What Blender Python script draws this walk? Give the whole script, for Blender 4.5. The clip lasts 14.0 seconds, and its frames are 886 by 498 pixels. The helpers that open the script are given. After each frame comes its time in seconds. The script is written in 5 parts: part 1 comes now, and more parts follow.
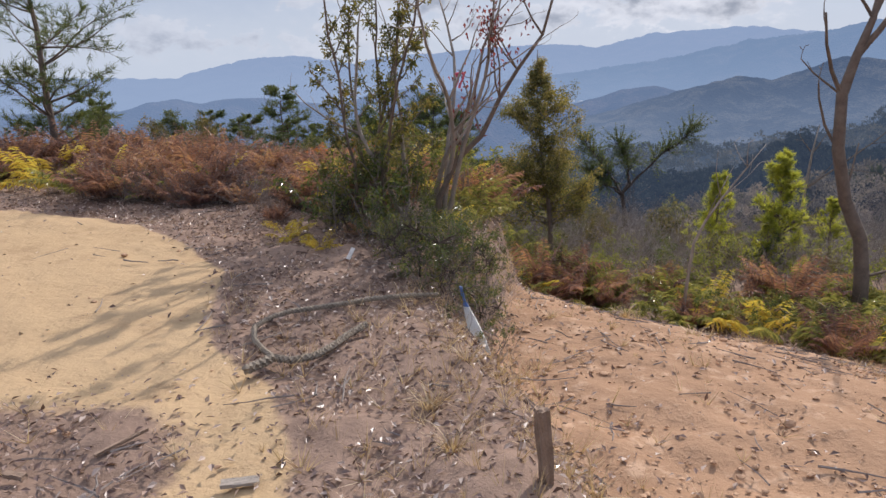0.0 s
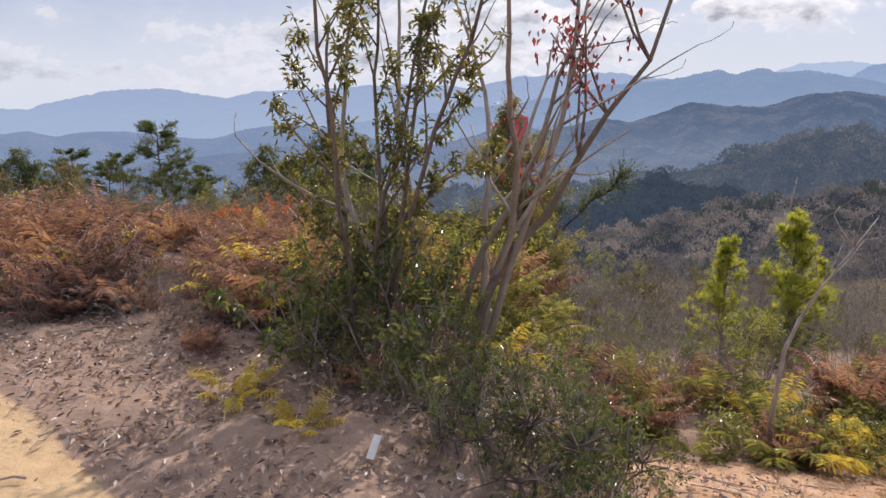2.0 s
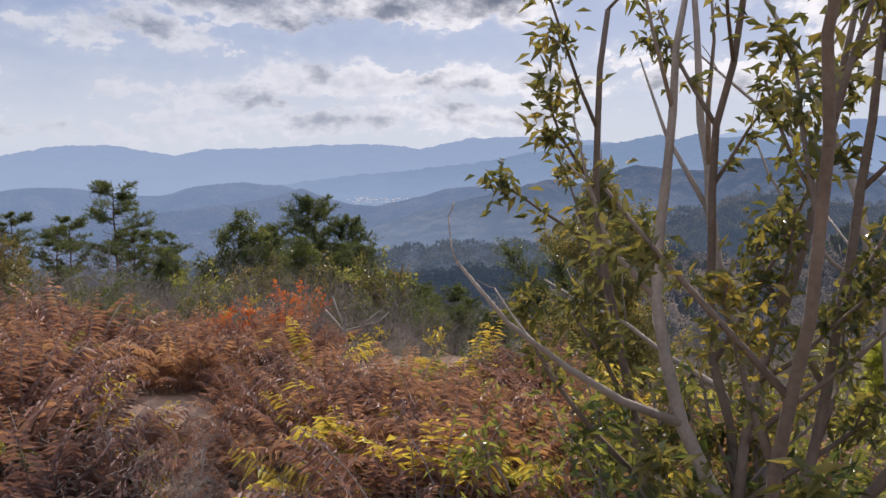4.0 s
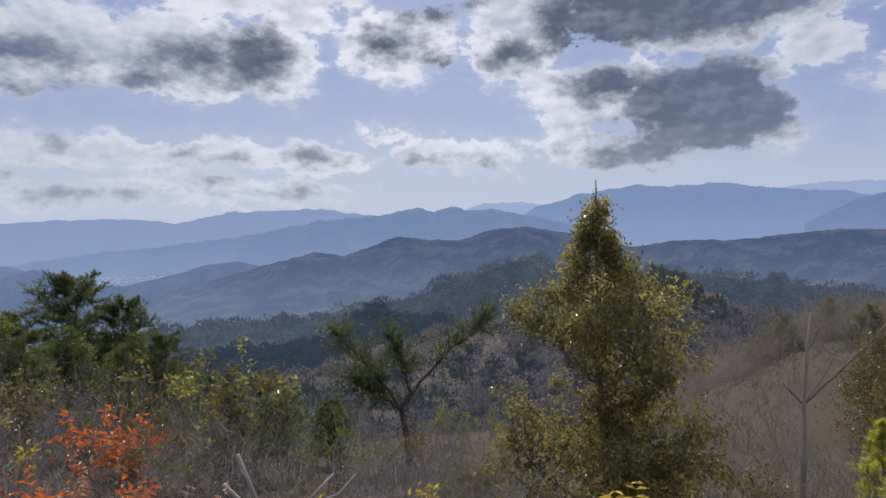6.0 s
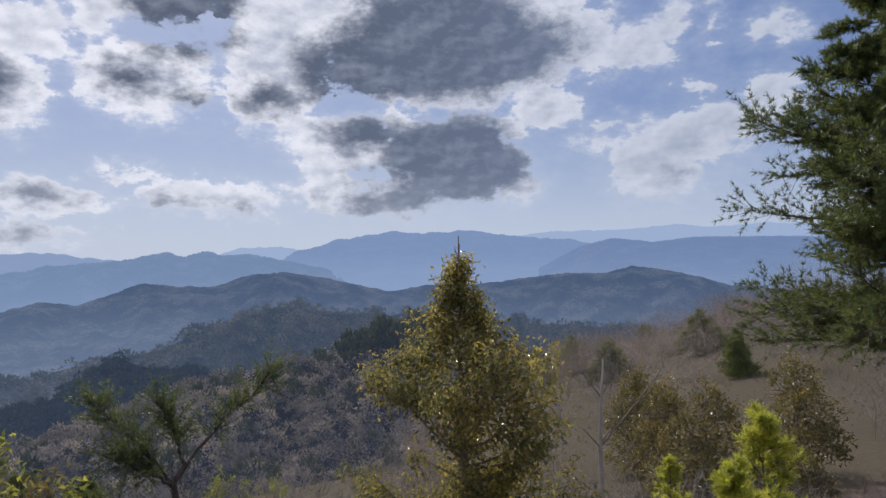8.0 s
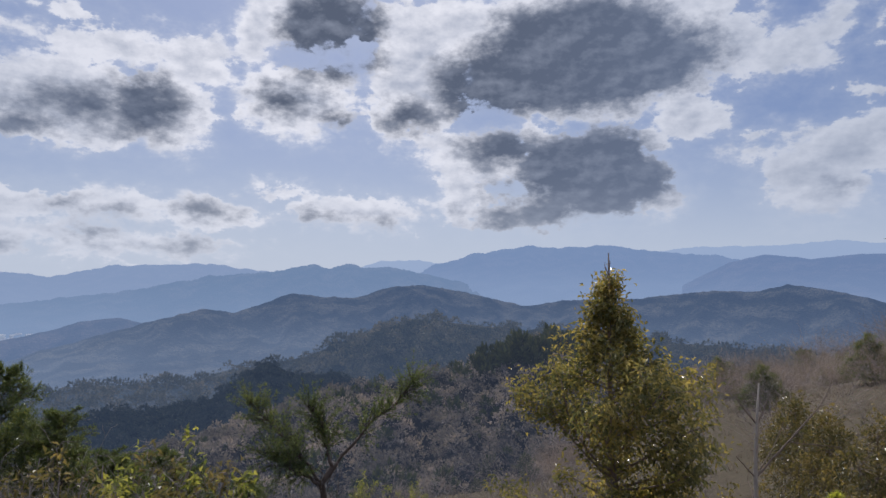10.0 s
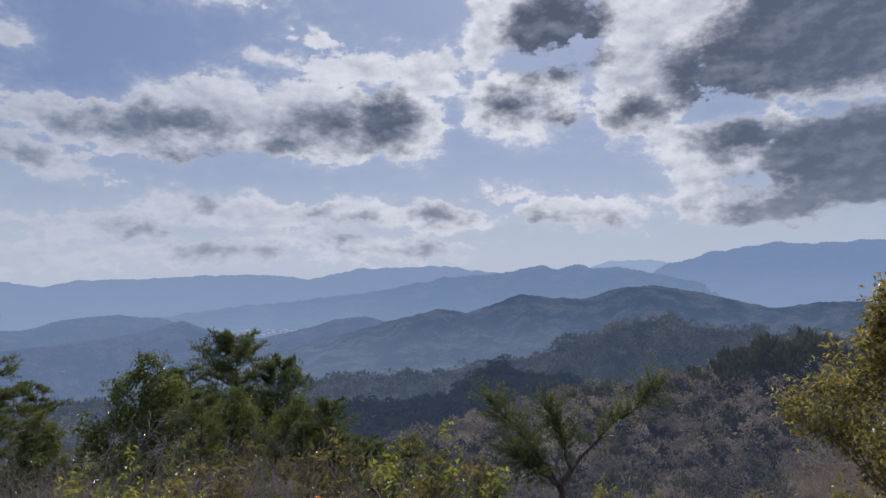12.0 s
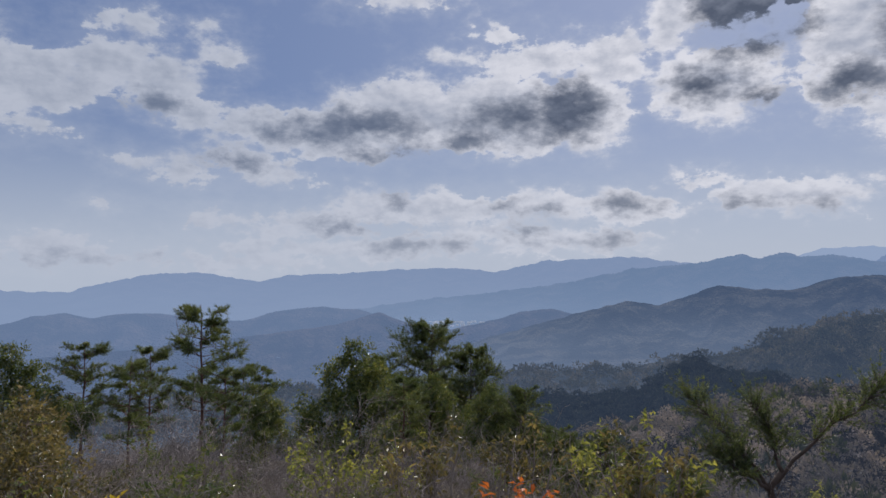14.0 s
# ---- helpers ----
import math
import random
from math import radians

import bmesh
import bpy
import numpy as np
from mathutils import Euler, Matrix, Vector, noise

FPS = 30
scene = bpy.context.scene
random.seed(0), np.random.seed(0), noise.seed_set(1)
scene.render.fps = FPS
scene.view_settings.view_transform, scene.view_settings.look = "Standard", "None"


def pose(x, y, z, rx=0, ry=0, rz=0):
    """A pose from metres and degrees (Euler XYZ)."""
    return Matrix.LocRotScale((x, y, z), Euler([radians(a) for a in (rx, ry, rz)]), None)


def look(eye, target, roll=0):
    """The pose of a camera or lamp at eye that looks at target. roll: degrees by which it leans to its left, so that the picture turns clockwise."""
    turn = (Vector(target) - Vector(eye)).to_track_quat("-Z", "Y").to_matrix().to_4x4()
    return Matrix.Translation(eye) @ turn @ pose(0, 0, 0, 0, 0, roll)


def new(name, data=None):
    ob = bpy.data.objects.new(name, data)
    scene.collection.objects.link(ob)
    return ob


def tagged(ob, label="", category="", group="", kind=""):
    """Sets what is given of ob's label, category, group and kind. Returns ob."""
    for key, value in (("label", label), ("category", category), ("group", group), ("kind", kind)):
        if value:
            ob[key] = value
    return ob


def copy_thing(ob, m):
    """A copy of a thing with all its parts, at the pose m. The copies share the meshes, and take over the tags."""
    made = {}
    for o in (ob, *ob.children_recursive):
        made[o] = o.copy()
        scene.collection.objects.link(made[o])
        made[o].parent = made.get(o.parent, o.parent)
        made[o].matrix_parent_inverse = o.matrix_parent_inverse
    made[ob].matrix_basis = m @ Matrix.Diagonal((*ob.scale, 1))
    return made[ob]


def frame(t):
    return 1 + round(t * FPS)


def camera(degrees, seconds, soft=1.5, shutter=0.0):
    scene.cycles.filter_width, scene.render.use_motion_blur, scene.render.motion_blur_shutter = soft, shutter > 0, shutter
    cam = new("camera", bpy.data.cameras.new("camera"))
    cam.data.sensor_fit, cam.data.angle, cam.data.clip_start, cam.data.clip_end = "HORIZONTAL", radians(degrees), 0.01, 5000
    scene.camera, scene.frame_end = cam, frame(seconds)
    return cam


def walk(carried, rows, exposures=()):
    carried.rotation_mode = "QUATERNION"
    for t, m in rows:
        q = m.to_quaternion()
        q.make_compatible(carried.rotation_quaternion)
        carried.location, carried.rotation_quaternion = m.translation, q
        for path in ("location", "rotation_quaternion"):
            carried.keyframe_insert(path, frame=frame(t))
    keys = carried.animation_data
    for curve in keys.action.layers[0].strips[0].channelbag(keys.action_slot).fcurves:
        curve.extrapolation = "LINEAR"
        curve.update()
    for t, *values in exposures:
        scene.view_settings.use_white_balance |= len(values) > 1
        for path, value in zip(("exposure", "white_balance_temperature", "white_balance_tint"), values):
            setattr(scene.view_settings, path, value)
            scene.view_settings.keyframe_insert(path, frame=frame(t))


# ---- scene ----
cam = camera(64.7, 14.0, soft=1.5)
PATH = [
    (0, look((0.000, 0.000, 1.511), (-0.435, 9.650, -1.079), -1.4)),
    (0.5, look((-0.283, 0.532, 1.491), (0.237, 10.212, -0.964), -2.2)),
    (1, look((-0.585, 1.215, 1.464), (0.440, 10.840, -1.046), -1.4)),
    (1.5, look((-0.852, 1.916, 1.497), (0.373, 11.536, -0.928), -0.5)),
    (2, look((-1.076, 2.630, 1.512), (0.229, 12.320, -0.598), -0.0)),
    (2.5, look((-1.327, 3.274, 1.525), (0.078, 13.019, -0.220), 0.3)),
    (3, look((-1.530, 3.948, 1.533), (0.095, 13.698, 0.023), 0.7)),
    (3.5, look((-1.821, 4.562, 1.529), (-0.006, 14.302, 0.179), 1.2)),
    (3.7, look((-1.923, 4.768, 1.551), (-0.013, 14.493, 0.216), 1.0)),
    (5.8, look((-2.464, 8.046, 1.256), (1.816, 17.081, 0.991), -0.3)),
    (6, look((-2.521, 8.239, 1.275), (2.579, 16.839, 1.045), -0.2)),
    (6.5, look((-2.493, 8.691, 1.300), (4.017, 16.281, 1.230), -0.8)),
    (7, look((-2.523, 9.037, 1.354), (4.892, 15.747, 1.604), -0.8)),
    (7.2, look((-2.559, 9.139, 1.378), (5.141, 15.509, 1.758), -0.6)),
    (9.3, look((-2.742, 9.087, 1.384), (4.613, 15.832, 1.999), -0.2)),
    (9.5, look((-2.743, 9.106, 1.381), (4.332, 16.141, 1.991), -0.1)),
    (10, look((-2.804, 9.126, 1.390), (3.496, 16.871, 1.990), 0.5)),
    (10.5, look((-2.846, 9.159, 1.382), (2.639, 17.499, 1.977), 1.1)),
    (11, look((-2.871, 9.188, 1.389), (1.834, 17.993, 1.944), 1.3)),
    (11.5, look((-2.905, 9.181, 1.391), (1.150, 18.301, 1.941), 1.0)),
    (12, look((-2.943, 9.141, 1.406), (0.572, 18.486, 1.991), 0.4)),
    (12.5, look((-2.983, 9.127, 1.401), (-0.028, 18.657, 2.026), 0.2)),
    (13, look((-3.040, 9.068, 1.406), (-0.785, 18.793, 2.036), 0.1)),
    (13.5, look((-3.048, 9.051, 1.416), (-1.533, 18.916, 1.981), -0.2)),
    (14, look((-3.039, 9.089, 1.369), (-2.074, 19.029, 1.834), 0.0)),
]
walk(cam, PATH, [(0, .06, 6350, 14), (1.0, .18, 6600, 15), (2.0, .30, 6700, 16), (3.7, .20, 6650, 16), (5.8, -.10, 6150, 14), (7.2, -.06, 6150, 14), (9.5, -.12, 6150, 14), (12.0, -.25, 6150, 14), (14, -.31, 6200, 14)])

# ---------------------------------------------------------------- light
SUN_AZ, SUN_EL = 29.0, 37.0            # degrees right of +y, and above the horizon
sun = new("sun", bpy.data.lights.new("sun", "SUN"))
sun.data.energy, sun.data.angle, sun.data.color = 4.4, radians(0.6), (1.0, 0.94, 0.85)
sun.matrix_world = look((60 * math.sin(radians(SUN_AZ)), 60 * math.cos(radians(SUN_AZ)), 60 * math.tan(radians(SUN_EL))), (0, 0, 0))

# the broken cloud deck: bearing, height, half width and half height of each mass, in degrees
SOUTH_CLOUDS = [  # the long low bank's western end
    (-25.1, 14.2, 4.3, 2.09), (-25, 11, 1.4, 0.39), (-23.8, 2.4, 4, 1.05), (-20.6, 5.8, 0.5, 0.33), (-20, 16, 3.9, 1.65), (-19, 1.7, 3.1, 0.51),
    (-18.5, 18.9, 1.8, 0.62), (-18, 9, 0.5, 0.25), (-16.5, 14.8, 2.7, 2.03), (-15.1, 8.7, 1.9, 0.6), (-14.2, 13, 2.3, 1.34), (-13.4, 19.3, 0.8, 0.32),
    (-12.2, 4.9, 1.4, 0.44), (-12.1, 17.3, 1.1, 0.74), (-10.1, 9.4, 3.1, 1.05), (-10, 1.6, 4.8, 0.58), (-8.8, 12.1, 3.8, 1.3), (-7.5, 8.4, 2, 0.45),
    (-4.7, 4.5, 5, 1), (-3, 12, 6, 2.13), (-2.9, 2.6, 8.3, 0.6),
]
BANK_CLOUDS = [  # the long bank and the rolls under it
    (0.7, 5.9, 3.7, 1.19), (2.6, 2.9, 2.1, 0.83), (3.2, 22.1, 2.6, 0.53), (3.5, 13.5, 6.5, 2.74), (6.3, 3.1, 1.8, 0.69), (6.3, 6, 4.6, 1.2),
    (6.5, 17.7, 0.9, 0.26), (8.6, 4.1, 3.7, 0.83), (10.2, 19.8, 1.7, 0.48), (11, 13.4, 6.4, 2.99), (13.2, 6.1, 4.9, 1.19), (13.7, 17.7, 5.2, 1.36),
    (14.6, 3.2, 5.8, 1.1), (17.3, 13.6, 3.3, 3.24), (19.2, 17.2, 2.8, 1.88), (19.5, 6.1, 3.4, 1.25),
]
HIGH_CLOUDS = [  # the towering bright edge
    (23.3, 5.7, 1.5, 0.35), (23.8, 20.2, 1.8, 3.11), (25.5, 7.7, 0.9, 0.35), (26.8, 14.7, 4.6, 2.69), (28, 21.6, 4.2, 2.46), (28.5, 16.4, 3.1, 1.04),
    (29, 6.3, 1.6, 0.74), (32.5, 6.3, 4.8, 1.19), (33.6, 6.3, 3.1, 1.22), (35.5, 21.1, 3.7, 1.65), (35.6, 14.5, 2.7, 1.97), (37, 17.3, 4.4, 4.0),
    (38.3, 15.5, 2, 2.58), (39.3, 12, 3.6, 0.97), (40.1, 21.4, 4.9, 1.62), (40.7, 7.9, 2, 2.46), (42.4, 10.8, 4.5, 1.98),
]
STORM_CLOUDS = [  # the great grey cloud and the wisps past it
    (46.3, 6.5, 4.5, 1.4), (46.7, 12.7, 2.1, 0.94), (50.8, 18.8, 11.4, 5.2), (51.2, 9.4, 5.7, 3.55), (55.8, 7.6, 1.3, 1.36), (56.3, 11.9, 1.7, 0.96),
    (58.3, 14.3, 1.9, 2.3), (59, 13.4, 2.2, 1.56), (59.8, 21.6, 2.6, 1.2), (62, 18.5, 2.6, 2.25), (62.7, 10.6, 1.2, 0.35), (63.5, 11.8, 0.8, 0.34),
    (65.8, 17.5, 3, 1.54), (67.6, 8.4, 3.5, 2.62), (68.6, 19, 0.9, 1.49), (69.2, 10.2, 3.8, 2.08), (71.4, 14.2, 1, 0.36), (71.6, 18.4, 0.5, 1.08),
    (71.9, 11.2, 3.4, 1.62), (75.6, 12.9, 2.1, 1.74), (75.9, 17.9, 1.2, 0.74),
]
OUTER_CLOUDS = [  # the rest of the sky around and overhead
    (29, 27, 9, 3, ), (51, 26, 13, 3.5), (-12, 25, 7, 2.2), (75, 28, 10, 4), (-38, 9, 6, 2), (-48, 5, 9, 1.6), (-34, 18, 5, 1.6),
    (90, 9, 8, 3), (100, 17, 9, 4), (-75, 13, 12, 4), (-100, 8, 12, 3), (150, 12, 14, 4), (-140, 10, 14, 4), (120, 8, 9, 2.5),
]
SHADED_WEST = [  # thick grey undersides
    (-23, 1.7, 2.6, 0.24), (-16.8, 13.3, 1.4, 0.58), (-11, 9.5, 1.6, 0.44), (-4.8, 11.7, 3.9, 0.66), (-3.6, 4.3, 0.9, 0.27), (-1.1, 4.5, 1.7, 0.32),
    (-0.7, 12.6, 5.8, 1.07), (1.3, 6.6, 0.8, 0.51), (2.6, 2.9, 1.7, 0.55), (2.6, 10.4, 2.8, 0.36), (6.3, 3, 1.1, 0.32), (7.9, 11.7, 2.2, 0.72),
    (10, 6.3, 0.8, 0.32), (12.1, 13.4, 3.9, 1.24), (12.3, 4, 1.3, 0.41), (13.2, 5.6, 1.5, 0.59), (15.8, 13.7, 3, 2.52), (15.9, 3, 1.8, 0.27),
    (19, 3.3, 1, 0.45), (19.9, 6.3, 1.9, 0.62),
]
SHADED_EAST = [  # thick grey undersides
    (26.2, 14.7, 2.6, 1.4), (29.8, 5.8, 1.1, 0.25), (30, 13.6, 1.5, 0.81), (30.1, 20, 4.4, 3.6), (33.6, 5.4, 0.9, 0.41), (36.1, 14.3, 2.3, 1.49),
    (42.5, 16.6, 4.8, 3.0), (44.5, 11.5, 4.0, 1.5), (45, 8.3, 2.1, 0.66), (46.7, 6.4, 5.0, 1.5), (50.8, 18.4, 10.4, 4.5), (51.2, 9.4, 6.4, 4.0), (59.6, 8.6, 1, 0.31),
    (69.5, 7.8, 0.8, 0.25), (29, 27, 6, 2), (51, 26, 10, 2.5),
]


def nd(tree, kind, **kw):
    n = tree.nodes.new(kind)
    for k, v in kw.items():
        if k == "op":
            n.operation = v
        elif k == "dims":
            n.noise_dimensions = v
        elif k == "blend":
            n.blend_type = v
    return n


def wire(tree, n, *values):
    """Plug values or sockets into a node's inputs, in order."""
    for i, v in enumerate(values):
        if v is None:
            continue
        if isinstance(v, bpy.types.NodeSocket):
            tree.links.new(v, n.inputs[i])
        else:
            n.inputs[i].default_value = v
    return n


def maths(tree, op, a, b=None, c=None, clamp=False):
    n = nd(tree, "ShaderNodeMath", op=op)
    n.use_clamp = clamp
    wire(tree, n, a, b, c)
    return n.outputs[0]


def vmath(tree, op, a, b=None):
    n = nd(tree, "ShaderNodeVectorMath", op=op)
    wire(tree, n, a, b)
    return n


def mixc(tree, f, a, b, blend="MIX"):
    n = tree.nodes.new("ShaderNodeMix")
    n.data_type, n.blend_type = "RGBA", blend
    for s, v in ((n.inputs[0], f), (n.inputs[6], a), (n.inputs[7], b)):
        if isinstance(v, bpy.types.NodeSocket):
            tree.links.new(v, s)
        else:
            s.default_value = v if not isinstance(v, tuple) else (*v[:3], 1)
    return n.outputs[2]


def noise_tex(tree, vec, scale, detail=4.0, rough=0.55, dist=0.0):
    n = tree.nodes.new("ShaderNodeTexNoise")
    if vec is not None:
        tree.links.new(vec, n.inputs["Vector"])
    n.inputs["Scale"].default_value, n.inputs["Detail"].default_value = scale, detail
    n.inputs["Roughness"].default_value, n.inputs["Distortion"].default_value = rough, dist
    return n


def ramp(tree, f, lo, hi):
    n = tree.nodes.new("ShaderNodeMapRange")
    n.interpolation_type = "SMOOTHSTEP"
    wire(tree, n, f, lo, hi, 0.0, 1.0)
    return n.outputs[0]


def masses(t, p, clouds, blend):
    """How far outside the nearest of the cloud masses, in degrees (negative inside)."""
    total = None
    for az, el, w, h in clouds:
        q = nd(t, "ShaderNodeVectorMath", op="MULTIPLY_ADD")
        wire(t, q, p, (1 / w, 1 / h, 0), (-az / w, -el / h, 0))
        r = min(h * 1.3, (w * h) ** .5)
        d = maths(t, "MULTIPLY_ADD", vmath(t, "LENGTH", q.outputs[0]).outputs[1], r, -r)
        total = d if total is None else maths(t, "SMOOTH_MIN", total, d, blend)
    return total


def make_world():
    w = bpy.data.worlds.new("sky")
    scene.world = w
    w.use_nodes = True
    t = w.node_tree
    t.nodes.clear()
    out, bg = t.nodes.new("ShaderNodeOutputWorld"), t.nodes.new("ShaderNodeBackground")
    sky = t.nodes.new("ShaderNodeTexSky")
    sky.sky_type, sky.sun_disc = "NISHITA", False
    sky.sun_elevation, sky.sun_rotation = radians(SUN_EL), radians(SUN_AZ)
    sky.air_density, sky.dust_density, sky.altitude = 1.0, 1.2, 200
    base = vmath(t, "MULTIPLY", sky.outputs[0], (SKY_GAIN * .93, SKY_GAIN, SKY_GAIN * 1.18)).outputs[0]
    tc = t.nodes.new("ShaderNodeTexCoord")
    sep = t.nodes.new("ShaderNodeSeparateXYZ")
    t.links.new(tc.outputs["Generated"], sep.inputs[0])
    az = maths(t, "DEGREES", maths(t, "ARCTAN2", sep.outputs[0], sep.outputs[1]))
    el = maths(t, "DEGREES", maths(t, "ARCSINE", sep.outputs[2]))
    comb = t.nodes.new("ShaderNodeCombineXYZ")
    wire(t, comb, az, el, 0.0)
    p = comb.outputs[0]
    # lower clouds are farther off, so their billows are smaller
    near_in = maths(t, "DIVIDE", 14.0, maths(t, "ADD", maths(t, "MAXIMUM", el, 0.0), 8.0))
    small = nd(t, "ShaderNodeCombineXYZ")
    wire(t, small, maths(t, "MULTIPLY", az, 0.85), maths(t, "MULTIPLY", maths(t, "MULTIPLY", el, 1.35), 1.0), near_in)
    bp = small.outputs[0]
    swirl = noise_tex(t, bp, 0.24, 4.0, 0.55)
    warp = vmath(t, "MULTIPLY", vmath(t, "SUBTRACT", swirl.outputs["Color"], (0.5, 0.5, 0.5)).outputs[0], (4.2, 1.7, 0.0)).outputs[0]
    q = vmath(t, "ADD", p, warp).outputs[0]
    puff, lump = noise_tex(t, bp, 0.90, 7.0, 0.60), noise_tex(t, bp, 0.36, 4.0, 0.55)
    toward = vmath(t, "NORMALIZE", vmath(t, "SUBTRACT", (SUN_AZ, 36.0, 0), p).outputs[0]).outputs[0]
    lee = noise_tex(t, vmath(t, "ADD", bp, vmath(t, "MULTIPLY", toward, (0.5, 0.75, 0)).outputs[0]).outputs[0], 0.36, 4.0, 0.55)
    edge = maths(t, "MULTIPLY_ADD", puff.outputs[0], 3.6, maths(t, "MULTIPLY_ADD", lump.outputs[0], 3.0, -3.3))
    white_at = masses(t, q, SOUTH_CLOUDS + BANK_CLOUDS + HIGH_CLOUDS + STORM_CLOUDS + OUTER_CLOUDS, .5)
    dens = maths(t, "SUBTRACT", maths(t, "ADD", edge, 0.26), white_at)
    crisp = ramp(t, swirl.outputs["Color"], 0.36, 0.60)
    cover = mixc(t, crisp, ramp(t, dens, -0.85, 0.95), ramp(t, dens, -0.12, 0.42))
    veil = ramp(t, dens, -2.4, 0.4)
    grey_at = masses(t, q, SHADED_WEST + SHADED_EAST, .9)
    core = ramp(t, maths(t, "SUBTRACT", maths(t, "MULTIPLY", edge, 0.9), grey_at), -0.95, 1.45)
    relief = maths(t, "SUBTRACT", lump.outputs[0], lee.outputs[0])
    off = vmath(t, "DISTANCE", p, (SUN_AZ, 24.0, 0)).outputs[1]
    near = ramp(t, off, 50.0, 6.0)
    white = mixc(t, near, (0.58, 0.62, 0.69), (0.90, 0.90, 0.92))
    dull = mixc(t, near, (0.36, 0.41, 0.50), (0.44, 0.48, 0.56))
    thick = ramp(t, dens, 0.3, 2.6)
    white = mixc(t, maths(t, "ADD", maths(t, "MULTIPLY_ADD", relief, -2.2, 0.10), maths(t, "MULTIPLY", thick, 0.50), clamp=True), white, dull)
    grey = mixc(t, near, (0.165, 0.21, 0.30), (0.10, 0.122, 0.168))
    grey = mixc(t, maths(t, "MULTIPLY_ADD", relief, 1.3, maths(t, "MULTIPLY_ADD", puff.outputs[0], .5, -.18), clamp=True), grey, dull)
    cl = mixc(t, core, white, grey)
    low = ramp(t, el, 10.0, 0.0)
    cl = mixc(t, maths(t, "MULTIPLY", low, 0.34), cl, (0.66, 0.71, 0.78))
    clear = mixc(t, 0.65, base, (0.215, 0.30, 0.51))
    hazy = mixc(t, maths(t, "MULTIPLY", ramp(t, el, 15.0, -1.0), 0.85), clear, (0.60, 0.665, 0.74))
    hazy = mixc(t, maths(t, "MULTIPLY", near, 0.16), hazy, (0.58, 0.65, 0.75))
    hazy = mixc(t, maths(t, "MULTIPLY", veil, 0.20), hazy, (0.62, 0.67, 0.74))
    col = mixc(t, maths(t, "MULTIPLY", cover, 0.97), hazy, cl)
    high = ramp(t, el, 27.0, 46.0)         # unseen bright veil overhead, added to lift the light in shaded parts
    col = mixc(t, maths(t, "MULTIPLY", high, 0.75), col, (1.12, 1.20, 1.36))
    under = ramp(t, el, -1.0, -6.0)
    col = mixc(t, under, col, (0.12, 0.13, 0.13))
    t.links.new(col, bg.inputs[0])
    bg.inputs[1].default_value = 1.0
    t.links.new(bg.outputs[0], out.inputs[0])


SKY_GAIN = 0.060
make_world()


# ---------------------------------------------------------------- materials
def material(name):
    m = bpy.data.materials.new(name)
    m.use_nodes = True
    t = m.node_tree
    return m, t, t.nodes["Principled BSDF"]


def coords(t):
    return t.nodes.new("ShaderNodeNewGeometry").outputs["Position"]


def leaf_material(name, colours, gloss=0.45, glow=0.35, patch=0.5, haze_mix=0.0, haze=(.17, .20, .26), grain=1.6):
    """Leaves: each its own shade, light passing through them."""
    m, t, b = material(name)
    geo = t.nodes.new("ShaderNodeNewGeometry")
    r = t.nodes.new("ShaderNodeValToRGB")
    r.color_ramp.interpolation = "LINEAR"
    els = r.color_ramp.elements
    for i, c in enumerate(colours):
        e = els[i] if i < 2 else els.new(1.0)
        e.position, e.color = i / (len(colours) - 1), (*c, 1)
    n = noise_tex(t, geo.outputs["Position"], grain, 3.0)
    f = maths(t, "ADD", maths(t, "MULTIPLY", geo.outputs["Random Per Island"], 1 - patch * .6),
              maths(t, "MULTIPLY_ADD", n.outputs[0], 2.0 * patch, -0.7 * patch), clamp=True)
    t.links.new(f, r.inputs[0])
    t.links.new(r.outputs[0], b.inputs["Base Color"])
    b.inputs["Roughness"].default_value = gloss
    tr = t.nodes.new("ShaderNodeBsdfTranslucent")
    t.links.new(mixc(t, 1.0, r.outputs[0], (1.5, 1.35, 0.8), "MULTIPLY"), tr.inputs[0])
    mix = t.nodes.new("ShaderNodeMixShader")
    mix.inputs[0].default_value = glow
    t.links.new(b.outputs[0], mix.inputs[1])
    t.links.new(tr.outputs[0], mix.inputs[2])
    last = mix
    if haze_mix:                               # woods hundreds of metres off: their haze is mixed in as emission
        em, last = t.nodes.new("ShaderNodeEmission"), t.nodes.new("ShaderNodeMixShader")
        em.inputs[0].default_value, last.inputs[0].default_value = (*haze, 1), haze_mix
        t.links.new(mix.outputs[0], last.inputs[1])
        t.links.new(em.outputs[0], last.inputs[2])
    t.links.new(last.outputs[0], t.nodes["Material Output"].inputs[0])
    return m


def rough_material(name, dark, light, scale=6.0, fine=60.0, rough=0.9, bump=0.4, depth=0.01):
    """Bark, rope, stone, wood: two scales of noise in colour and relief."""
    m, t, b = material(name)
    p = coords(t)
    n, k = noise_tex(t, p, scale, 5.0, 0.6), noise_tex(t, p, fine, 3.0, 0.6)
    f = maths(t, "MULTIPLY_ADD", k.outputs[0], 0.6, maths(t, "MULTIPLY_ADD", n.outputs[0], 1.2, -0.4), clamp=True)
    t.links.new(mixc(t, f, dark, light), b.inputs["Base Color"])
    b.inputs["Roughness"].default_value = rough
    bp = t.nodes.new("ShaderNodeBump")
    bp.inputs["Strength"].default_value, bp.inputs["Distance"].default_value = bump, depth
    t.links.new(k.outputs[0], bp.inputs["Height"])
    t.links.new(bp.outputs[0], b.inputs["Normal"])
    return m


